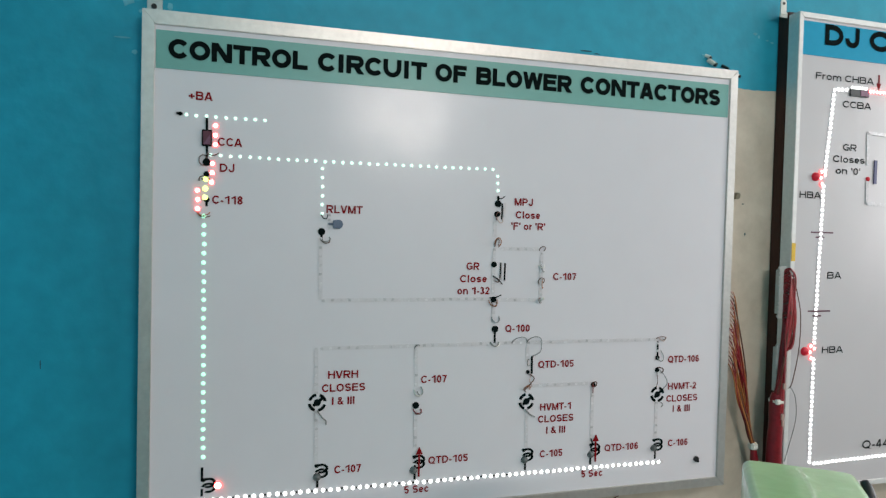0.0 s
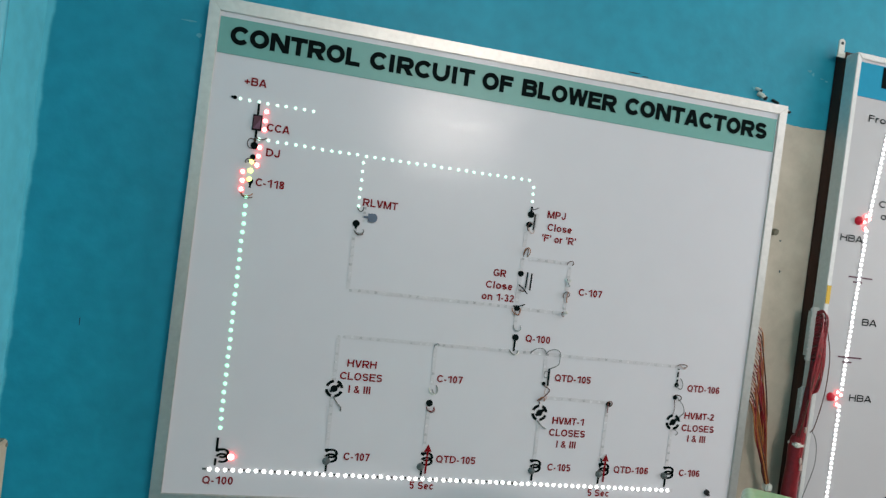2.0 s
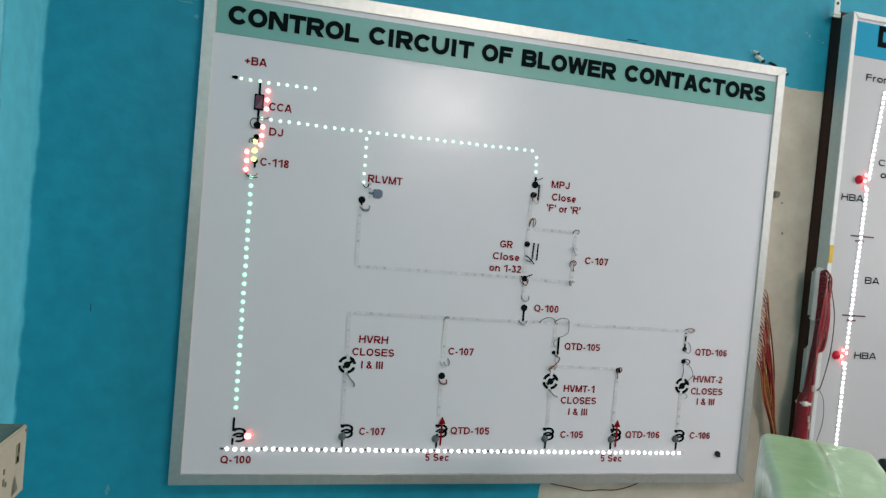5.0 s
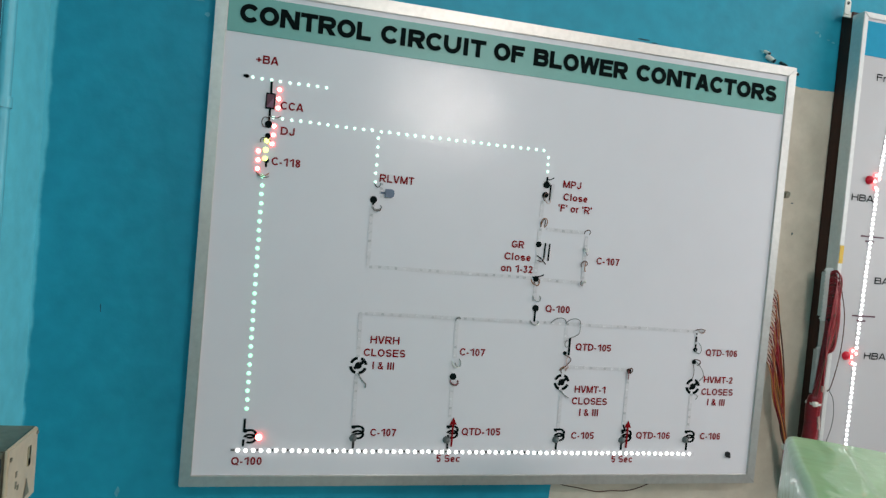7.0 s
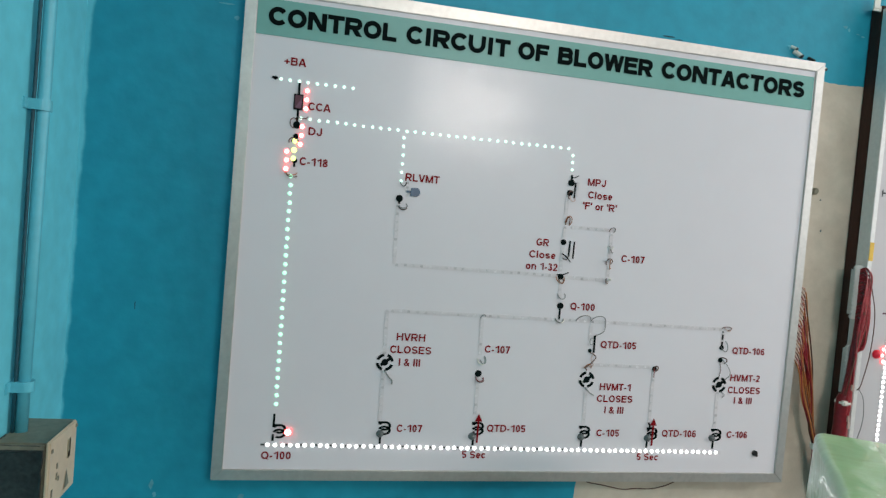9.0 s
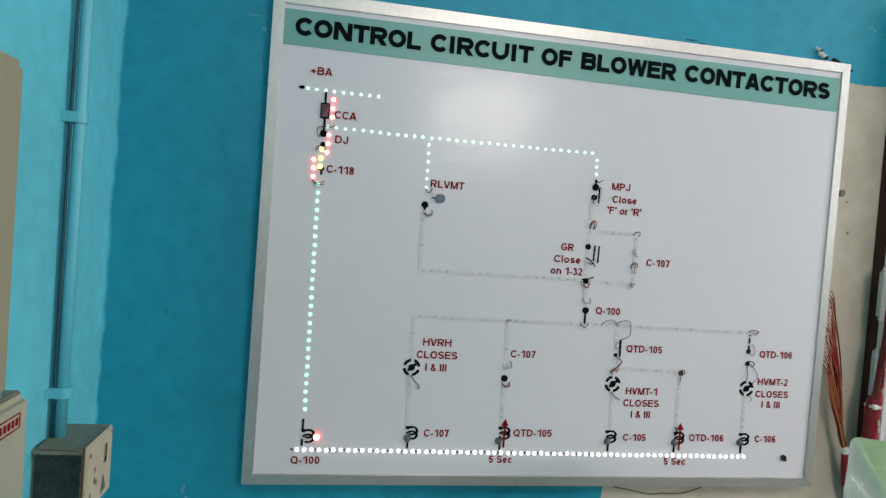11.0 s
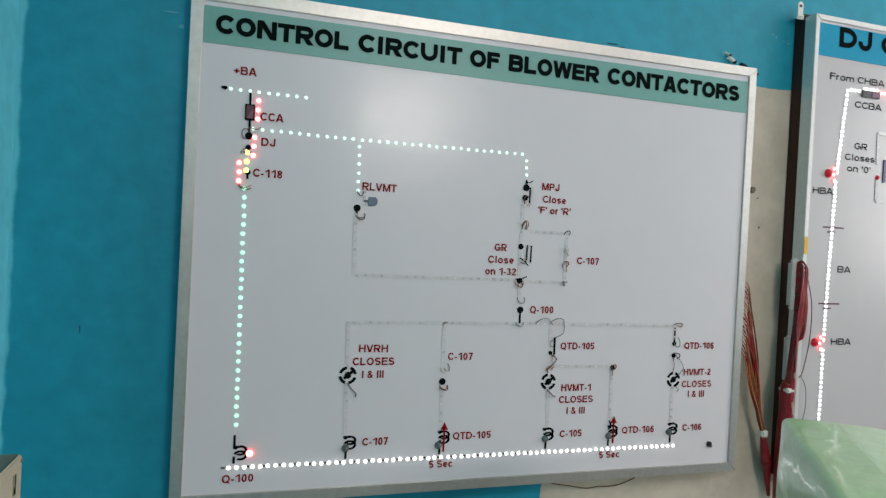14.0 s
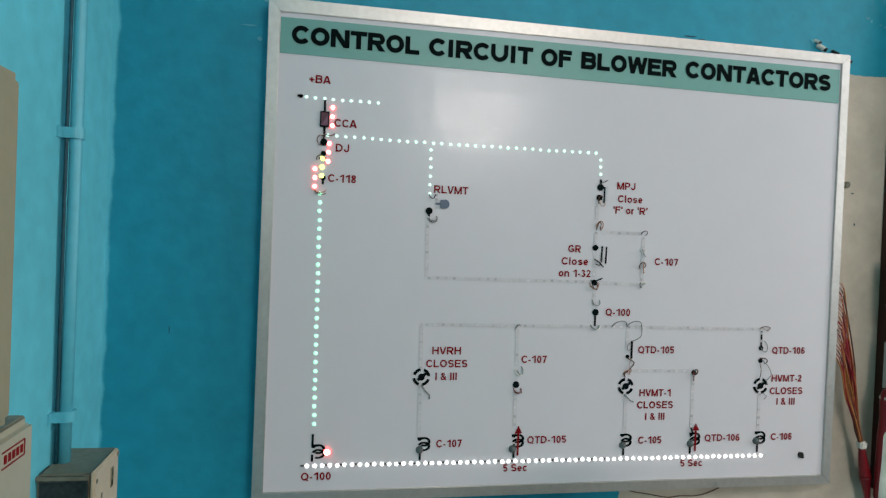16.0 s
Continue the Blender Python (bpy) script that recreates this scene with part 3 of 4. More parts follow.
led_run(strip, F - 0.0006, [(-0.4780, 1.1172), (0.100, 1.1160)], RESISTOR, 0.0280, name="resistor")
led_run(board, F, [(-0.490, 1.786), (-0.490, 1.752)], DOT_R, name="red_led")
led_run(board, F, [(-0.494, 1.719), (-0.495, 1.684)], DOT_R, name="red_led")
led_run(board, F, [(-0.518, 1.671), (-0.518, 1.638)], DOT_R, 0.016, name="red_led")
led_run(board, F, [(-0.505, 1.691), (-0.505, 1.657)], DOT_G, name="green_led")
led_run(board, F, [(-0.288, 1.634), (-0.287, 1.602)], UNLIT, 0.0082, name="unlit_led")


# printed symbols
def coil(cx, cz, stem_x, stem_top, stem_low):
    bm = bmesh.new()
    for dz in (0.0045, -0.0045):
        arc(bm, cx, cz + dz, 0.0104, 0.0050, 160, -120, F - 0.0012, 0.0012, 12, 0.72)
    bar(bm, cx - 0.013, cz + 0.011, cx + 0.001, cz + 0.0115, 0.0042, F - 0.001)
    bar(bm, stem_x, stem_low, stem_x, cz - 0.006, 0.0042, F - 0.001)
    if stem_top:
        bar(bm, stem_x, cz + 0.008, stem_x, stem_top, 0.0042, F - 0.001)
    return part("coil_symbol", bm, INK, board, "black printed coil symbol")


BULB = dome_mesh("bulb", 0.0078, 0.008, CLEAR)


def bulb(x, z, lit=False):
    ob = new("bulb", dome_mesh("bulb", 0.0070, 0.007, LED_RED, LED_CORE) if lit else BULB)
    ob.parent = board
    ob.location = (x, F, z)
    ob["label"] = "lit red indicator bulb" if lit else "unlit clear indicator bulb"


for cx, cz, sx, bx, bz in ((-0.293, 1.153, -0.300, -0.301, 1.142), (-0.104, 1.156, -0.112, -0.115, 1.140), (0.127, 1.153, 0.122, 0.120, 1.143), (0.282, 1.153, 0.272, 0.272, 1.143), (0.436, 1.153, 0.430, 0.426, 1.146)):
    coil(cx, cz, sx, 0, 1.122)
    bulb(bx, bz)
coil(-0.493, 1.143, -0.504, 1.176, 1.124)
bulb(-0.477, 1.142, True)
for ax in (-0.104, 0.283):
    bm = bmesh.new()
    slab(bm, [(ax - 0.0075, 1.171), (ax + 0.0075, 1.171), (ax, 1.186)], F - 0.0022)
    bar(bm, ax, 1.172, ax, 1.127, 0.0036, F - 0.0022)
    part("arrow_symbol", bm, RED, board, "red printed arrow")


def rotary(cx, cz, turn=38):
    bm = bmesh.new()
    for a in (0, 90, 180, 270):
        arc(bm, cx, cz, 0.0146, 0.0054, a + 8 + turn - 38, a + 72 + turn - 38, F - 0.001, 0.001, 6)
    disc(bm, cx, cz, 0.0066, F - 0.0014, 0.0014)
    a = radians(turn)
    bar(bm, cx - 0.0095 * math.cos(a), cz - 0.0095 * math.sin(a), cx + 0.0155 * math.cos(a), cz + 0.0165 * math.sin(a), 0.0056, F - 0.0018)
    part("rotary_symbol", bm, INK, board, "black printed rotary switch symbol")


rotary(-0.303, 1.283)
rotary(0.121, 1.264)
rotary(0.431, 1.264)


def contact(x, z, r=0.0068, stem=0.0, m=None):
    bm = bmesh.new()
    disc(bm, x, z, r, F - 0.0016, 0.0016)
    if stem:
        bar(bm, x, z, x, z + stem, 0.0038, F - 0.0012)
    part("contact_symbol", bm, m or INK, board, "black printed contact dot")


contact(0.0475, 1.667, 0.007, 0.016)
contact(0.046, 1.646, 0.0062)
contact(0.042, 1.545, 0.006)
contact(0.048, 1.4145, 0.0068, -0.028)
contact(-0.301, 1.603, 0.0068, -0.016)
contact(-0.113, 1.268, 0.0068)
contact(-0.504, 1.721, 0.0068, 0.014)
contact(-0.503, 1.655, 0.005, -0.012)
contact(-0.5485, 1.803, 0.0034)
contact(0.043, 1.4745, 0.006)
contact(0.428, 1.345, 0.005, 0.036)
contact(0.428, 1.318, 0.005)
contact(0.273, 1.293, 0.005)
contact(0.122, 1.325, 0.004)
contact(-0.504, 1.700, 0.005)


def stroke(x0, z0, x1, z1, w, m, name="switch_bar", label="black printed switch bar"):
    part(name, bar(bmesh.new(), x0, z0, x1, z1, w, F - 0.0016, 0.0016), m, board, label)


stroke(-0.5545, 1.8035, -0.5445, 1.8030, 0.0040, INK)
stroke(-0.5255, 1.1172, -0.5180, 1.1168, 0.0030, CLEAR, "strip_end", "grey cut end of the strip")
stroke(0.0565, 1.668, 0.0562, 1.636, 0.0024, INK)
stroke(0.0620, 1.670, 0.0618, 1.640, 0.0050, TAPE, label="clear plastic switch bar")
stroke(0.0565, 1.549, 0.0555, 1.518, 0.0022, INK)
stroke(0.0660, 1.548, 0.0655, 1.513, 0.0026, INK)
stroke(0.0612, 1.548, 0.0604, 1.516, 0.0044, TAPE, label="clear plastic switch bar")
stroke(0.1305, 1.357, 0.1310, 1.321, 0.0040, INK)
stroke(-0.5045, 1.799, -0.5035, 1.736, 0.0040, INK)
part("fuse_symbol", box(bmesh.new(), -0.5125, -0.4955, F - 0.003, F, 1.749, 1.778, 0.0006), INK, board, "dark printed fuse block")
part("fuse_face", slab(bmesh.new(), [(-0.5105, 1.7515), (-0.4975, 1.7515), (-0.4975, 1.7755), (-0.5105, 1.7755)], F - 0.0036, 0.0008), MAROON, board, "maroon fuse face")
part("fuse_face", slab(bmesh.new(), [(-0.5095, 1.7525), (-0.4985, 1.7525), (-0.4985, 1.7700)], F - 0.0044, 0.0008), PLUM, board, "plum wedge on the fuse")
stroke(-0.2885, 1.6175, -0.280, 1.6175, 0.004, SLATE)
bm = bmesh.new()
slab(bm, [(-0.280, 1.610), (-0.268, 1.609), (-0.2635, 1.612), (-0.2620, 1.6175), (-0.2635, 1.623), (-0.268, 1.626), (-0.280, 1.625)], F - 0.004, 0.004)
part("push_button", bm, SLATE, board, "slate blue push button tab")
stroke(-0.512, 1.691, -0.4985, 1.692, 0.003, MAROON)


# loose wire ends that come through the sheet
def curl(points, m, r=0.0009, label="short loop of thin wire"):
    part("wire_loop", tube(bmesh.new(), [(x, F - d, z) for x, d, z in points], r, 5, 5), m, board, label, True)


def loop(cx, cz, rx, rz, a0, a1, m, r=0.0009, lift=0.008):
    k = 6
    curl([(cx + rx * math.cos(radians(a0 + (a1 - a0) * i / k)), lift * math.sin(math.pi * i / k), cz + rz * math.sin(radians(a0 + (a1 - a0) * i / k))) for i in range(k + 1)], m, r)


loop(-0.509, 1.724, 0.007, 0.009, 20, 290, W_BROWN)
loop(-0.508, 1.690, 0.008, 0.006, 30, 200, W_BROWN)
loop(-0.508, 1.634, 0.011, 0.007, 190, 350, W_ORANGE)
loop(-0.505, 1.630, 0.011, 0.006, 160, 320, W_BROWN)
loop(-0.494, 1.741, 0.010, 0.008, 200, 340, W_BROWN)
loop(-0.296, 1.637, 0.006, 0.010, 180, 350, INK)
loop(-0.294, 1.590, 0.009, 0.005, 170, 400, W_GREY)
loop(-0.293, 1.586, 0.007, 0.004, 180, 380, W_BROWN)
curl([(0.047, 0.001, 1.680), (0.051, 0.006, 1.677), (0.060, 0.007, 1.682)], INK)
loop(0.048, 1.642, 0.007, 0.008, 40, 260, W_BROWN)
loop(0.052, 1.636, 0.006, 0.007, 120, 380, W_PINK)
loop(0.048, 1.589, 0.0065, 0.010, -60, 230, W_ORANGE)
loop(0.047, 1.583, 0.004, 0.014, 0, 190, W_BROWN)
loop(0.146, 1.577, 0.006, 0.006, -30, 200, W_BROWN)
loop(0.150, 1.541, 0.006, 0.010, 150, 300, W_GREY)
loop(0.146, 1.546, 0.006, 0.007, 190, 350, W_WHITE)
loop(0.145, 1.512, 0.007, 0.007, -40, 240, W_BROWN)
loop(0.149, 1.507, 0.004, 0.010, 60, 300, W_ORANGE)
loop(0.145, 1.472, 0.006, 0.005, 90, 300, W_BROWN)
loop(0.149, 1.474, 0.004, 0.004, 0, 240, W_WHITE, 0.0015)
curl([(0.041, 0.001, 1.522), (0.048, 0.005, 1.517), (0.059, 0.006, 1.506)], INK, 0.0012)
curl([(0.056, 0.001, 1.518), (0.050, 0.006, 1.510), (0.042, 0.004, 1.513)], W_BROWN)
curl([(0.034, 0.002, 1.478), (0.044, 0.006, 1.479), (0.058, 0.004, 1.484)], INK, 0.0013)
loop(0.042, 1.472, 0.009, 0.010, 170, 370, W_ORANGE)
loop(0.044, 1.468, 0.005, 0.007, 160, 380, W_BROWN)
loop(0.048, 1.437, 0.008, 0.008, 160, 380, W_GREY)
loop(0.048, 1.390, 0.009, 0.009, 190, 350, W_GREY, 0.0012)
loop(0.049, 1.388, 0.010, 0.007, 200, 345, W_WHITE, 0.0012)
loop(0.102, 1.385, 0.017, 0.014, 180, 20, W_GREY, 0.0009, 0.012)
loop(0.134, 1.386, 0.016, 0.013, 180, 0, W_GREY, 0.0009, 0.012)
curl([(0.150, 0.003, 1.386), (0.146, 0.010, 1.370), (0.138, 0.008, 1.362), (0.131, 0.001, 1.357)], W_GREY)
loop(0.124, 1.345, 0.007, 0.007, 60, 300, W_GREY)
curl([(0.122, 0.001, 1.322), (0.134, 0.007, 1.314), (0.126, 0.008, 1.302), (0.116, 0.004, 1.290), (0.119, 0.001, 1.283)], W_BROWN, 0.0011)
curl([(0.131, 0.001, 1.320), (0.124, 0.007, 1.308), (0.130, 0.006, 1.296), (0.118, 0.003, 1.292)], W_PINK)
loop(0.121, 1.288, 0.007, 0.010, 0, 180, W_ORANGE)
curl([(0.118, 0.001, 1.248), (0.128, 0.006, 1.238), (0.139, 0.003, 1.232)], W_GREY, 0.0012)
loop(0.274, 1.293, 0.005, 0.007, -60, 240, W_BROWN, 0.0013)
loop(0.273, 1.284, 0.004, 0.009, 80, 280, W_RED, 0.0009)
loop(0.434, 1.387, 0.010, 0.005, 190, -60, W_BROWN)
curl([(0.428, 0.001, 1.390), (0.438, 0.007, 1.382), (0.448, 0.002, 1.390)], W_PINK)
loop(0.433, 1.350, 0.006, 0.012, 190, 420, W_GREY)
loop(0.432, 1.316, 0.008, 0.008, 120, -40, W_BROWN, 0.0012)
curl([(0.432, 0.001, 1.320), (0.443, 0.008, 1.306), (0.449, 0.009, 1.290), (0.444, 0.002, 1.276)], W_GREY)
curl([(0.428, 0.001, 1.312), (0.427, 0.006, 1.296), (0.428, 0.001, 1.280)], W_BROWN, 0.0007)
curl([(0.436, 0.001, 1.249), (0.443, 0.005, 1.243), (0.440, 0.002, 1.236)], W_GREY, 0.0008)
curl([(-0.303, 0.001, 1.268), (-0.294, 0.007, 1.256), (-0.287, 0.006, 1.249), (-0.286, 0.001, 1.241)], W_GREY, 0.0014)
loop(-0.109, 1.297, 0.008, 0.009, 170, 390, W_WHITE, 0.0012)
loop(-0.106, 1.297, 0.005, 0.008, 190, 420, W_GREY, 0.0009)
loop(-0.110, 1.259, 0.008, 0.005, 160, 380, W_RED)
loop(-0.109, 1.256, 0.007, 0.004, 170, 400, W_BROWN)
loop(-0.113, 1.382, 0.005, 0.006, 200, 20, W_GREY)
curl([(0.272, 0.001, 1.177), (0.274, 0.005, 1.166), (0.270, 0.003, 1.158)], INK, 0.0016)

screw_at = (0.536, 1.114)
bm = bmesh.new()
disc(bm, screw_at[0], screw_at[1], 0.0062, F - 0.004, 0.004)
bar(bm, screw_at[0] + 0.002, screw_at[1] - 0.005, screw_at[0] + 0.006, screw_at[1] - 0.005, 0.004, F - 0.005, 0.004)
part("screw", bm, BLACK, board, "black screw head")
part("rivet", disc(bmesh.new(), 0.337, 1.0585, 0.004, -0.0052, 0.002), STEEL, board)

# second board on a dark wooden batten frame
G = -0.0205
dj = empty("relay_board_panel", "white wall panel with blue heading on dark wood battens", "display board")
part("batten", box(bmesh.new(), 0.754, 0.800, 0.009, BACK, 1.02, 2.136, 0.002), WOOD, dj, "dark varnished wooden batten")
part("batten", box(bmesh.new(), 0.800, 2.08, 0.009, BACK, 2.08, 2.125, 0.002), WOOD, dj, "dark varnished wooden batten")
part("batten", box(bmesh.new(), 0.800, 2.08, 0.009, BACK, 1.02, 1.065, 0.002), WOOD, dj, "dark varnished wooden batten")
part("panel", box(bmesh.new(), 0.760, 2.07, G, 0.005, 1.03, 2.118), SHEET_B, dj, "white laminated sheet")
alu_frame(dj, 0.7545, 2.08, 1.022, 2.127, 0.0125, G - 0.003, 0.009, metal=ALU_DULL)
part("title_band", box(bmesh.new(), 0.7675, 2.06, G - 0.0012, G, 2.032, 2.108), SKY, dj, "light blue title band")


def dj_word(s, x0, x1, base, cap=0.0155, m=None, weight=0.175):
    return lettering(s, x0, x1, base, cap, G, m or INK, dj, weight)


for s, x0, x1 in (("DJ", 0.829, 0.929), ("C", 0.961, 1.022)):
    lettering(s, x0, x1, 2.059, 0.047, G - 0.0012, INK, dj, 0.27, "title_lettering", 0.8, TITLE_WIDTH)
dj_word("From CHBA", 0.808, 0.978, 1.980)
dj_word("CCBA", 0.889, 0.973, 1.921)
dj_word("GR", 0.895, 0.935, 1.821)
dj_word("Closes", 0.867, 0.961, 1.793)
dj_word("on '0'", 0.876, 0.950, 1.766)
dj_word("HBA", 0.775, 0.835, 1.706)
dj_word("BA", 0.864, 0.904, 1.521)
dj_word("HBA", 0.857, 0.918, 1.346)
dj_word("Q-44", 0.990, 1.072, 1.111, 0.020)
DOT_B = dome_mesh("led", 0.0036, 0.004, LED_WHITE)
bm = bmesh.new()
for a, b in (((0.863, 1.960), (0.843, 1.752)), ((0.842, 1.735), (0.8325, 1.372)), ((0.8330, 1.330), (0.832, 1.086)), ((0.832, 1.086), (1.25, 1.094)), ((0.863, 1.960), (1.2, 1.966))):
    bar(bm, *a, *b, 0.010, G - 0.0008, 0.0008)
strip = part("led_strip", bm, TAPE, dj, "strip of lit white LEDs")
for run in (((0.863, 1.958), (0.843, 1.752)), ((0.842, 1.735), (0.8325, 1.368)), ((0.8330, 1.333), (0.832, 1.088)), ((0.846, 1.0865), (1.25, 1.094))):
    led_run(strip, G - 0.0008, list(run), DOT_B, 0.0110)
led_run(strip, G - 0.0008, [(0.874, 1.961), (0.905, 1.962)], DOT_B, 0.012)
led_run(strip, G - 0.0008, [(0.968, 1.963), (1.2, 1.966)], DOT_R, 0.010, name="red_led")
led_run(strip, G - 0.0008, [(0.915, 1.968), (0.955, 1.969)], DOT_W, 0.010)
part("fuse_symbol", box(bmesh.new(), 0.907, 0.963, G - 0.004, G - 0.0008, 1.948, 1.965, 0.0008), BLACK, dj, "black printed fuse block")
part("fuse_window", box(bmesh.new(), 0.937, 0.962, G - 0.0052, G - 0.004, 1.950, 1.963, 0.0004), PLUM, dj, "plum fuse window")
bm = bmesh.new()
slab(bm, [(0.988, 1.985), (1.002, 1.985), (0.995, 1.970)], G - 0.0012)
bar(bm, 0.995, 2.005, 0.995, 1.983, 0.004, G - 0.0012)
part("arrow_symbol", bm, RED, dj, "red printed arrow")
for z in (1.628, 1.445):
    bm = bmesh.new()
    bar(bm, 0.812, z, 0.876, z, 0.0035, G - 0.001)
    bar(bm, 0.826, z - 0.011, 0.850, z - 0.011, 0.0035, G - 0.001)
    part("battery_symbol", bm, MAROON, dj, "dark printed battery cell mark")
RB = dome_mesh("bulb", 0.0105, 0.010, glow("dim_red_bulb", (0.9, 0.01, 0.04), 0.16))
for x, z in ((0.818, 1.756), (0.806, 1.352)):
    ob = new("bulb", RB)
    ob.parent, ob.location = dj, (x, G, z)
    ob["label"] = "round red indicator bulb"
    for dx, dz in ((0.016, 0.012), (0.014, -0.002), (0.018, -0.016), (0.026, 0.006)):
        o2 = new("red_led", DOT_R)
        o2.parent, o2.location = dj, (x + dx, G - 0.001, z + dz)
part("switch_bar", box(bmesh.new(), 0.990, 0.998, G - 0.003, G, 1.747, 1.803), NAVY, dj, "navy printed switch bar")
for x0, z0, x1, z1 in ((0.968, 1.866, 1.25, 1.860), (0.968, 1.866, 0.970, 1.790), (0.971, 1.752, 0.972, 1.700), (0.972, 1.700, 1.25, 1.696)):
    bm = bmesh.new()
    bar(bm, x0, z0, x1, z1, 0.008, G - 0.002, 0.002)
    part("led_strip", bm, BEAD, dj, "clear strip of unlit LEDs")
ob = new("bulb", RB)
ob.parent, ob.location, ob.scale = dj, (0.973, G, 1.758), (0.55, 0.55, 0.55)
part("sticker", box(bmesh.new(), 0.7555, 0.7660, G - 0.0042, G - 0.003, 1.561, 1.602), YELLOW, dj, "yellow sticker")
bm = bmesh.new()
slab(bm, [(0.7325, 2.128), (0.7480, 2.128), (0.7480, 2.156), (0.7455, 2.161), (0.7402, 2.163), (0.7350, 2.161), (0.7325, 2.156)], 0.010, 0.003)
box(bm, 0.7335, 0.757, 0.0125, 0.016, 2.122, 2.1345, 0.0008)
part("hanging_strap", bm, W_WHITE, dj, "pale painted hanging strap")
part("strap_hole", disc(bmesh.new(), 0.7402, 2.1525, 0.0036, 0.009, 0.001), BLACK, dj)


# ---- wall fixings ----
def plug(x, z, r, m, label, y=BACK, long=1.0):
    th = empty("wall_plug", label, "screw", at=(x, y, z))
    k = long
    part("plug", tube(bmesh.new(), [(-0.005 * k, 0, 0.005 * k), (-0.001 * k, -0.005, 0.0015 * k), (0.003 * k, -0.009, -0.002 * k)], r, 8, 3, r * 0.8), m, th)
    part("screw", tube(bmesh.new(), [(0.002 * k, -0.008, -0.0015 * k), (0.004 * k, -0.012, -0.0035 * k)], r * 0.75, 8), BLACK, th, "dark screw")


plug(0.571, 2.006, 0.0062, W_WHITE, "white wall plug with a dark screw", long=1.6)
plug(0.560, 2.019, 0.0036, W_WHITE, "small white plug stub in the wall", long=0.8)
bk = empty("hanging_bracket", "galvanised bracket with a black screw above the board", "bracket", at=(-0.597, BACK, 2.0))
part("plate", box(bmesh.new(), -0.012, 0.013, -0.006, 0.0, -0.030, 0.034, 0.001), STEEL, bk)
part("screw", tube(bmesh.new(), [(0.0, -0.004, -0.006), (0.0, -0.010, -0.007)], 0.0048, 8, 2), BLACK, bk, "black screw")
plug(0.606, 1.999, 0.0038, BLACK, "small black screw in the blue wall")
plug(0.639, 1.984, 0.0042, W_WHITE, "small white plug beside the board corner")
bm = bmesh.new()
tube(bm, [(0.648, BACK, 1.708), (0.650, 0.034, 1.708), (0.651, 0.030, 1.707)], 0.0075, 8)
tagged(part("wall_plug", bm, KHAKI), "brown wooden wall plug in the bare plaster", "screw")
bm = bmesh.new()
tube(bm, [(0.13, 0.036, 1.052), (0.155, 0.034, 1.035), (0.20, 0.033, 1.026), (0.245, 0.033, 1.0175), (0.275, 0.033, 1.0195), (0.31, 0.033, 1.0185), (0.34, 0.033, 1.024), (0.372, 0.034, 1.036), (0.40, 0.036, 1.054)], 0.0011, 6, 5)
tagged(part("loose_wire", bm, W_BROWN), "thin dark wire sagging below the board", "wire")

# flakes and scratches in the wall paint
FLAKE = mat("pale_flaked_paint", (0.10, 0.39, 0.48), rough=0.8, vary=0.2, scale=60, bump=0.2)
SCRATCH = mat("dark_scratch", (0.01, 0.06, 0.08), rough=0.8, vary=0.3, scale=60, bump=0.1)


def flake(x, z, w, h, m=None):
    bm = bmesh.new()
    k = 9
    slab(bm, [(x + w / 2 * math.cos(2 * math.pi * i / k) * random.uniform(0.5, 1.1), z + h / 2 * math.sin(2 * math.pi * i / k) * random.uniform(0.5, 1.1)) for i in range(k)], BACK - 0.0006, 0.0004)
    part("paint_flake", bm, m or FLAKE, bpy.data.objects["wall_north"])


for x, z, w, h in ((-0.629, 1.913, 0.010, 0.010), (-0.648, 1.936, 0.030, 0.004), (-0.640, 2.004, 0.030, 0.030), (-0.654, 2.010, 0.018, 0.018), (-0.572, 1.998, 0.010, 0.018), (-0.618, 1.985, 0.014, 0.008), (-0.722, 1.024, 0.010, 0.022), (-0.716, 1.004, 0.008, 0.012), (-0.558, 0.997, 0.016, 0.018), (0.690, 2.086, 0.014, 0.007), (0.700, 2.080, 0.007, 0.010), (0.738, 2.070, 0.010, 0.006), (0.725, 2.074, 0.012, 0.003), (0.555, 2.022, 0.022, 0.014), (0.640, 1.992, 0.012, 0.009)):
    flake(x, z, w, h)
for x, z, w, h in ((-0.772, 1.361, 0.0020, 0.022), (0.131, 1.995, 0.008, 0.006), (0.255, 2.003, 0.040, 0.004), (0.280, 1.999, 0.020, 0.003), (0.672, 1.690, 0.008, 0.003), (0.681, 1.62, 0.004, 0.010)):
    flake(x, z, w, h, SCRATCH)

# ---- side wall: conduit and boxes ----
pipe = empty("conduit", "blue painted pipe running down the side wall", "pipe")
PX, PY = LEFT + 0.0160, -0.170
part("pipe", tube(bmesh.new(), [(PX, PY, 1.190), (PX + 0.005, PY, 2.0), (PX + 0.010, PY, TOP)], 0.0090, 16, 3), PIPE, pipe, "", True)
# shaded slit between pipe and wall, put in as a thin dark rod
part("shade_strip", tube(bmesh.new(), [(LEFT + 0.007, PY - 0.007, 1.190), (LEFT + 0.008, PY - 0.008, 1.6), (LEFT + 0.010, PY - 0.007, 2.0), (LEFT + 0.012, PY - 0.008, TOP)], 0.0028, 8, 4), GAP_SHADE, pipe, "dark strip for the shaded slit behind the pipe", True)
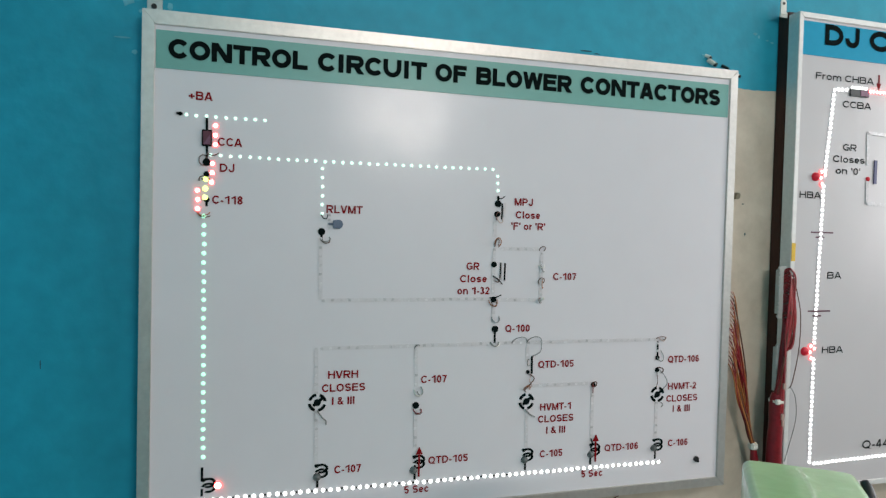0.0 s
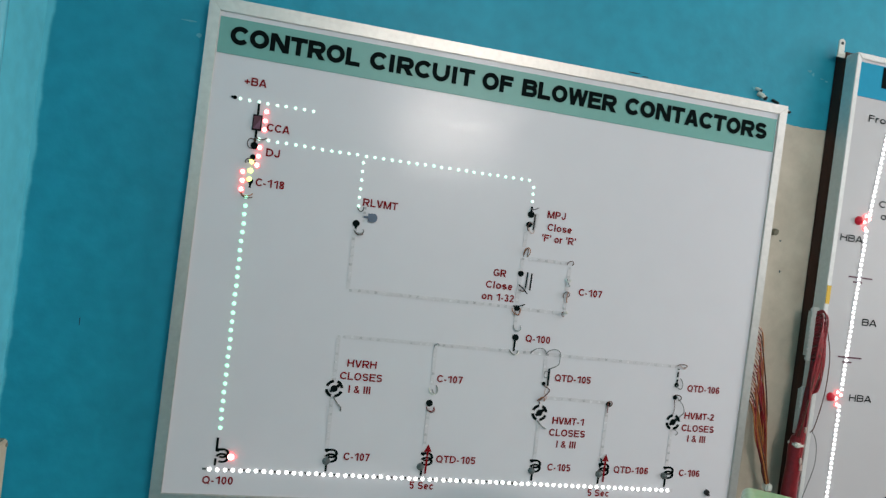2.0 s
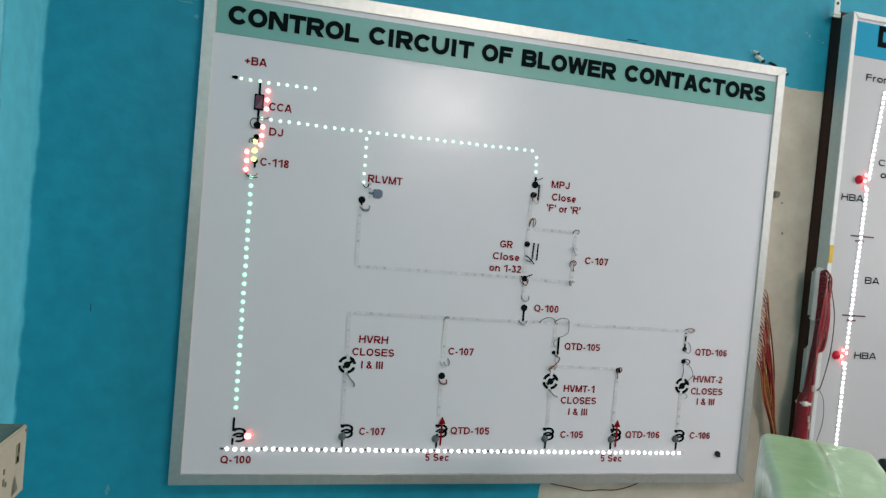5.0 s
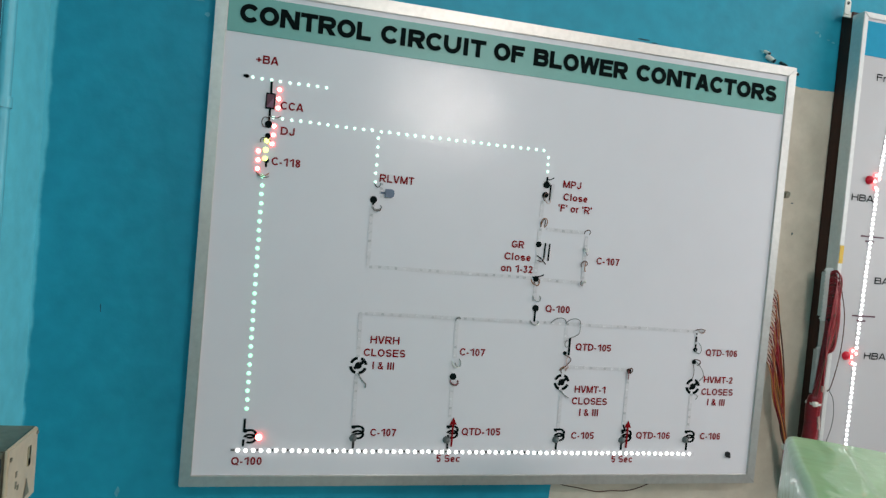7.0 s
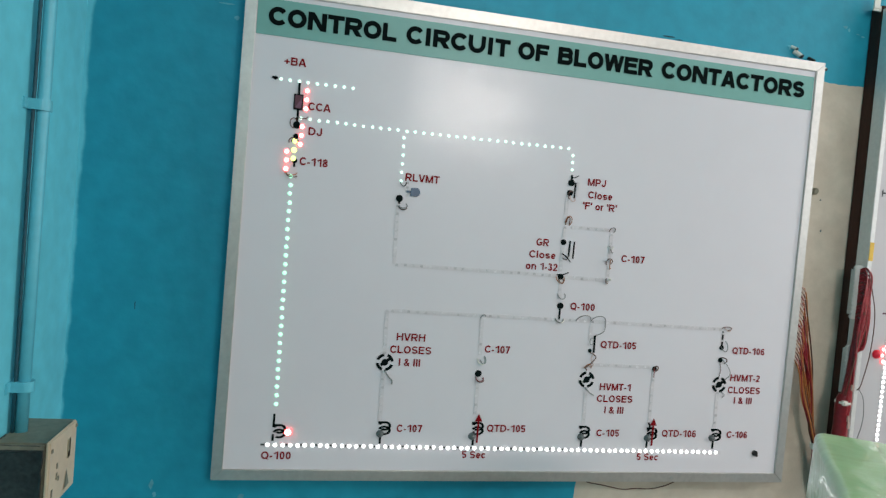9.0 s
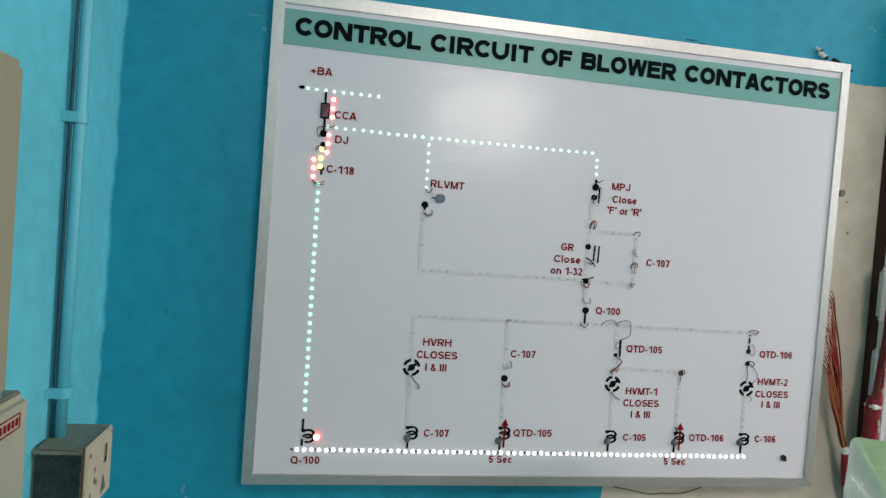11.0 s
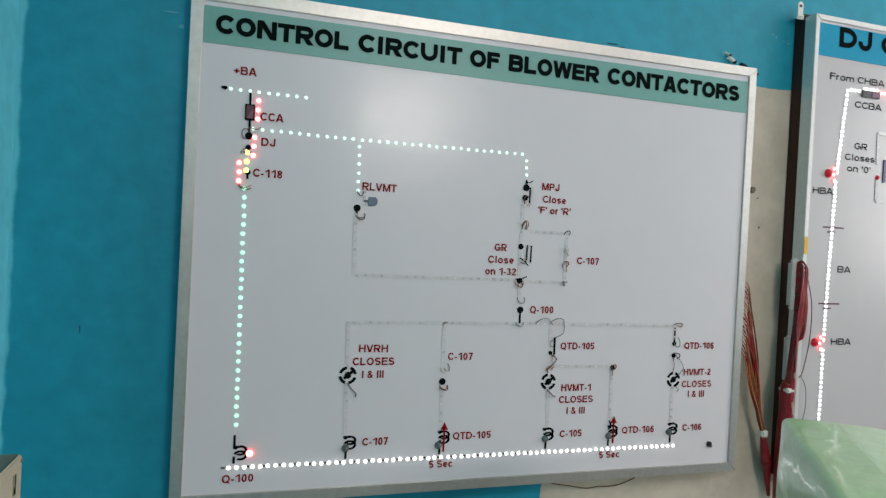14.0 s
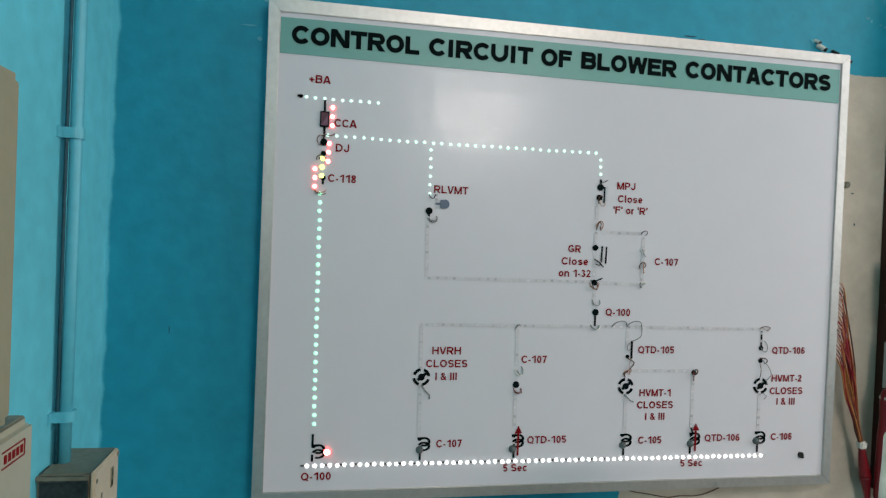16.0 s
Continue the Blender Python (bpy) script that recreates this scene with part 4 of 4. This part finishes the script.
for z in (1.262, 1.685, 2.15, 2.6):
    bm = bmesh.new()
    outline = [(LEFT, PY - 0.024), (LEFT + 0.003, PY - 0.024), (LEFT + 0.003, PY - 0.0125)]
    outline += [(PX + 0.0020 + 0.0128 * math.cos(radians(a)), PY + 0.0128 * math.sin(radians(a))) for a in range(-90, 91, 15)]
    outline += [(LEFT + 0.003, PY + 0.0125), (LEFT + 0.003, PY + 0.028), (LEFT, PY + 0.028)]
    lo = [bm.verts.new((x, y, z - 0.008)) for x, y in outline]
    hi = [bm.verts.new((x, y, z + 0.008)) for x, y in outline]
    bm.faces.new(lo[::-1]), bm.faces.new(hi)
    for i in range(len(outline)):
        q = (i + 1) % len(outline)
        bm.faces.new((lo[i], lo[q], hi[q], hi[i]))
    part("clamp", bm, PIPE, pipe)

sw = empty("switch_box", "grimy beige switch box with socket plate", "switch box", at=(0, 0, 0))
X1 = -0.808
part("body", box(bmesh.new(), LEFT, X1 - 0.006, -0.224, -0.104, 1.093, 1.192, 0.003), KHAKI, sw)
part("cover_plate", box(bmesh.new(), X1 - 0.006, X1, -0.228, -0.119, 1.090, 1.196, 0.002), BEIGE, sw, "beige cover plate")
part("side_panel", box(bmesh.new(), LEFT + 0.004, X1 - 0.012, -0.2265, -0.2235, 1.096, 1.183, 0.001), GRIME, sw, "blackened side panel")
part("rim", box(bmesh.new(), LEFT, X1 - 0.008, -0.229, -0.2235, 1.184, 1.191, 0.001), KHAKI, sw)
for y, z, w, h in ((-0.152, 1.152, 0.009, 0.011), (-0.150, 1.168, 0.005, 0.014), (-0.198, 1.150, 0.004, 0.008), (-0.198, 1.134, 0.004, 0.010), (-0.190, 1.128, 0.004, 0.007), (-0.214, 1.114, 0.004, 0.012)):
    part("socket_hole", box(bmesh.new(), X1, X1 + 0.0012, y - w / 2, y + w / 2, z - h / 2, z + h / 2), BLACK if w > 0.008 else KHAKI, sw)
bm = bmesh.new()
k = [bm.verts.new((X1 + 0.001, y, z)) for y, z in ((-0.166, 1.100), (-0.145, 1.102), (-0.158, 1.130))]
bm.faces.new(k)
part("mark", bm, KHAKI, sw, "brown triangular warning mark")
for y, z in ((-0.124, 1.188), (-0.221, 1.180)):
    part("screw", box(bmesh.new(), X1, X1 + 0.0015, y - 0.003, y + 0.003, z - 0.003, z + 0.003, 0.0005), KHAKI, sw)

def worn_edge(points, width):
    """A chipped dark line of grime along an edge of the switch box."""
    for a, b in zip(points, points[1:]):
        a, b = Vector(a), Vector(b)
        line = [a.lerp(b, k / 8) + Vector((random.uniform(-1, 1), 0, random.uniform(-1, 1))) * width * 0.35 for k in range(9)]
        part("grime_line", tube(bmesh.new(), line, width * 0.8, 5, 2, width * 0.45), GRIME, sw, "dark grime along the edge")


worn_edge([(LEFT + 0.004, -0.2265, 1.190), (X1 - 0.014, -0.2285, 1.190)], 0.0018)
worn_edge([(LEFT + 0.006, -0.2270, 1.182), (X1 - 0.012, -0.2270, 1.182), (X1 - 0.012, -0.2270, 1.100)], 0.0030)
worn_edge([(LEFT + 0.003, -0.220, 1.192), (LEFT + 0.003, -0.186, 1.192)], 0.0020)
worn_edge([(X1 - 0.005, -0.222, 1.1955), (X1 - 0.005, -0.125, 1.1955)], 0.0011)
part("broken_corner", box(bmesh.new(), X1 - 0.0005, X1 + 0.0012, -0.158, -0.146, 1.146, 1.176, 0.0005), TAN, sw, "chipped socket rim")

fuse = empty("fuse_box", "cream enamel box with worn red lettering on the side wall", "fuse box")
part("body", box(bmesh.new(), LEFT, -0.808, -0.80, -0.436, 1.08, 1.334, 0.007), CREAM, fuse)
part("lid", box(bmesh.new(), LEFT + 0.002, -0.814, -0.80, -0.444, 1.334, 1.338, 0.0018), KHAKI, fuse, "grimy lid")
for z in (1.3005, 1.3170):
    part("red_border", box(bmesh.new(), -0.808, -0.8072, -0.511, -0.461, z - 0.0007, z + 0.0007), RED, fuse)
part("red_border", box(bmesh.new(), -0.808, -0.8072, -0.4615, -0.4600, 1.3005, 1.317), RED, fuse)
for i in range(5):
    y = -0.4655 - 0.0090 * i
    part("red_mark", box(bmesh.new(), -0.808, -0.8070, y - 0.0048, y, 1.3045, 1.313), RED, fuse)
cab = empty("wall_cabinet", "plain beige wall cabinet on the side wall", "cabinet")
part("body", box(bmesh.new(), LEFT, -0.82, -0.95, -0.490, 1.342, 1.700, 0.006), TAN, cab)
part("door", box(bmesh.new(), -0.82, -0.81, -0.945, -0.489, 1.343, 1.700, 0.008), TAN, cab)

# ---- wire bundles between the boards ----
hb = empty("wire_bundle", "fan of orange and brown wires tied with white plastic", "wires")
TIE = Vector((0.694, 0.004, 1.131))
mats = (W_ORANGE, W_BROWN, W_RED, W_ORANGE, W_RED)
for i in range(19):
    z = 1.490 - 0.0090 * i
    o = Vector((random.uniform(-0.006, 0.006), random.uniform(-0.004, 0.004), 0))
    f = (1.49 - z) / 0.165
    belly = 0.655 + 0.002 * f + 0.012 * math.sin(i * 1.7)
    pts = [(0.600, 0.012, z - 0.004), (0.614, 0.004, z), (0.626 + 0.006 * random.random(), 0.0, z - 0.018 - 0.02 * random.random()), (belly, 0.006 * random.random(), 0.42 * z + 0.58 * 1.165), (0.676 + o.x, 0.002 + o.y, 1.185 - 0.012 * f), TIE + o * 0.7, (0.700 + o.x * 0.5, 0.006, 1.10)]
    part("wire", tube(bmesh.new(), pts, 0.0016, 6, 6), mats[i % 5], hb, "", True)
    part("wire_end", tube(bmesh.new(), [(0.600, 0.0125, z - 0.0035), (0.614, 0.0035, z + 0.0005), (0.624, 0.0005, z - 0.010)], 0.0021, 6, 4), W_PINK, hb, "pale pink wire end")
part("core", tube(bmesh.new(), [(0.622, 0.004, 1.405), (0.640, 0.004, 1.36), (0.657, 0.006, 1.29), (0.674, 0.006, 1.22)], 0.0055, 8, 5, 0.003), W_RED, hb, "red taped core", True)
part("cable_tie", box(bmesh.new(), TIE.x - 0.009, TIE.x + 0.009, TIE.y - 0.009, TIE.y + 0.009, TIE.z - 0.008, TIE.z + 0.008, 0.003), W_WHITE, hb, "white plastic tie")
bm = bmesh.new()
tube(bm, [(0.697, 0.006, 1.124), (0.704, 0.008, 1.092), (0.713, 0.010, 1.058)], 0.0066, 8, 5, 0.0125)
tube(bm, [(0.713, 0.010, 1.058), (0.720, 0.012, 1.03), (0.730, 0.014, 0.975)], 0.0125, 8, 5, 0.004)
part("sleeve", bm, W_RED, hb, "dark red sleeve", True)

rb = empty("red_wire_bundle", "thick bundle of red wires beside the wooden batten", "wires")
for z0, z1 in ((1.427, 1.549), (1.247, 1.369)):
    bm = bmesh.new()
    box(bm, 0.7440, 0.771, -0.014, -0.008, z0, z1, 0.001)
    k = 12
    for i in range(k):
        z = z0 + 0.006 + (z1 - z0 - 0.012) * i / (k - 1)
        box(bm, 0.7415, 0.7455, -0.0136, -0.0084, z - 0.0026, z + 0.0026, 0.0006)
    box(bm, 0.7545, 0.764, -0.008, 0.010, z0 + 0.01, z1 - 0.01)
    part("connector_strip", bm, COMB, rb, "grey toothed connector strip")
for i in range(34):
    z = 1.543 - 0.0033 * i
    dx = random.uniform(-0.010, 0.007)
    sway = 0.016 * random.random()
    a = random.uniform(2.2, 6.6)
    cx, cy = 0.013 * math.cos(a), 0.013 * math.sin(a)
    pts = [(0.755, -0.012, z - 0.004), (0.758 + 0.008 * random.random(), -0.024, z), (0.759 + sway, -0.030, z - 0.026), (0.757 + sway * 0.8 + dx, -0.029, min(z - 0.05, 1.43 - 0.002 * i)), (0.756 + dx, -0.024 + dx, 1.345), (0.747 + cx * 0.8, -0.020 + cy * 0.8, 1.245), (0.747 + cx * 0.6, -0.016 + cy * 0.6, 1.17), (0.748, -0.014, 1.06)]
    part("wire", tube(bmesh.new(), pts, 0.0015 + 0.0004 * random.random(), 6, 5), (W_RED, W_BRIGHT, W_RED, W_BROWN, W_BRIGHT, W_RED, W_BRIGHT)[i % 7], rb, "", True)
part("core", tube(bmesh.new(), [(0.758, -0.016, 1.430), (0.758, -0.018, 1.40), (0.755, -0.019, 1.34), (0.750, -0.019, 1.25)], 0.004, 10, 5, 0.0105), W_RED, rb, "red wire core", True)
part("sleeve", tube(bmesh.new(), [(0.746, -0.018, 1.255), (0.743, -0.016, 1.235), (0.745, -0.016, 1.19), (0.743, -0.016, 1.14), (0.745, -0.014, 1.06), (0.752, -0.010, 0.97)], 0.0130, 12, 5, 0.0185), W_RED, rb, "thick red sleeve", True)
part("cable_tie", box(bmesh.new(), 0.730, 0.752, -0.034, -0.004, 1.234, 1.245, 0.003), W_WHITE, rb, "white plastic tie")
part("stray_wire", tube(bmesh.new(), [(0.775, -0.030, 1.50), (0.786, -0.034, 1.44), (0.785, -0.034, 1.36), (0.772, -0.032, 1.285), (0.764, -0.03, 1.27)], 0.0012, 6, 6), W_BROWN, rb, "", True)
part("stray_wire", tube(bmesh.new(), [(0.768, -0.03, 1.275), (0.780, -0.034, 1.25), (0.784, -0.034, 1.20), (0.772, -0.03, 1.14), (0.764, -0.026, 1.10)], 0.0010, 6, 6), W_GREY, rb, "", True)

# gloss highlights on the red plastic, set on as small pale pieces
for x, z in ((0.748, 1.205), (0.750, 1.190), (0.751, 1.275)):
    part("gloss_fleck", box(bmesh.new(), x - 0.003, x + 0.003, -0.0335, -0.028, z - 0.007, z + 0.007, 0.001), W_PINK, rb, "pale fleck for a gloss highlight on the red wires")

rb.location.x = -0.008

# ---- vinyl-covered stand ----
stand = empty("padded_stand", "tall narrow stand padded with glossy green vinyl", "stand", at=(0.110, -0.620, 0))
stand.rotation_euler = (0, 0, math.atan2(-0.59, 0.807))


def pad(w, d, z0, z1, r, corner):
    """A padded block: rounded corners in plan, rolled top edges and a slightly crowned, wavy top."""
    bm = bmesh.new()
    cx, cy = w / 2, -d / 2
    levels = [(0.0, z0), (0.0, z0 + 0.2), (0.0, z1 - 0.12), (0.0, z1 - 0.07), (0.0, z1 - 0.035), (0.0, z1 - r)]
    levels += [(r * (1 - math.cos(radians(a))), z1 - r + r * math.sin(radians(a))) for a in (12, 24, 36, 48, 60, 72, 82, 90)]
    levels += [(r + f * (w / 2 - r - 0.004), z1 + 0.0025 * f) for f in (0.12, 0.3, 0.5, 0.75, 1.0)]
    rows = []
    for inset, z in levels:
        hx, hy = w / 2 - inset, d / 2 - 0.2 * inset
        c = max(0.001, min(corner, hx * 0.9))
        row = []
        for qx, qy, a0 in ((1, 1, 0), (-1, 1, 90), (-1, -1, 180), (1, -1, 270)):
            for k in range(6):
                a = radians(a0 + 18 * k)
                row.append(Vector((cx + qx * (hx - c) + c * math.cos(a), cy + qy * (hy - c) + c * math.sin(a), z)))
            ex, ey, _ = {0: (-1, 1, 0), 90: (-1, -1, 0), 180: (1, -1, 0), 270: (1, 1, 0)}[a0]
            a = radians(a0 + 90)
            end = Vector((cx + ex * (hx - c) + c * math.cos(a), cy + ey * (hy - c) + c * math.sin(a), z))
            row += [row[-1].lerp(end, f / 12) for f in range(1, 12)]
        for v in row:
            v.x += 0.0022 * noise.noise((v.z * 16, v.y * 14, 4.0))
            v.z += 0.0012 * noise.noise((v.x * 25, v.y * 18, 1.0))
        rows.append([bm.verts.new(v) for v in row])
    n = len(rows[0])
    for a, b in zip(rows, rows[1:]):
        for i in range(n):
            bm.faces.new((a[i], a[(i + 1) % n], b[(i + 1) % n], b[i]))
    bm.faces.new(rows[-1])
    bm.faces.new(rows[0][::-1])
    bmesh.ops.recalc_face_normals(bm, faces=bm.faces)
    return bm


part("padding", pad(0.111, 0.36, 0.95, 1.362, 0.009, 0.004), VINYL, stand, "glossy green vinyl padding", True)
part("post", box(bmesh.new(), 0.03, 0.085, -0.22, -0.14, 0.03, 0.96, 0.006), BLACK, stand, "black post")
part("foot", box(bmesh.new(), -0.05, 0.16, -0.34, -0.02, 0.0, 0.035, 0.008), BLACK, stand, "black foot plate")
bm = bmesh.new()
tube(bm, [(0.118, -0.004, 1.356), (0.121, -0.012, 1.346), (0.123, -0.03, 1.318), (0.122, -0.055, 1.27), (0.118, -0.08, 1.22)], 0.004, 8, 5, 0.014)
part("handle", bm, BLACK, stand, "black plastic handle", True)
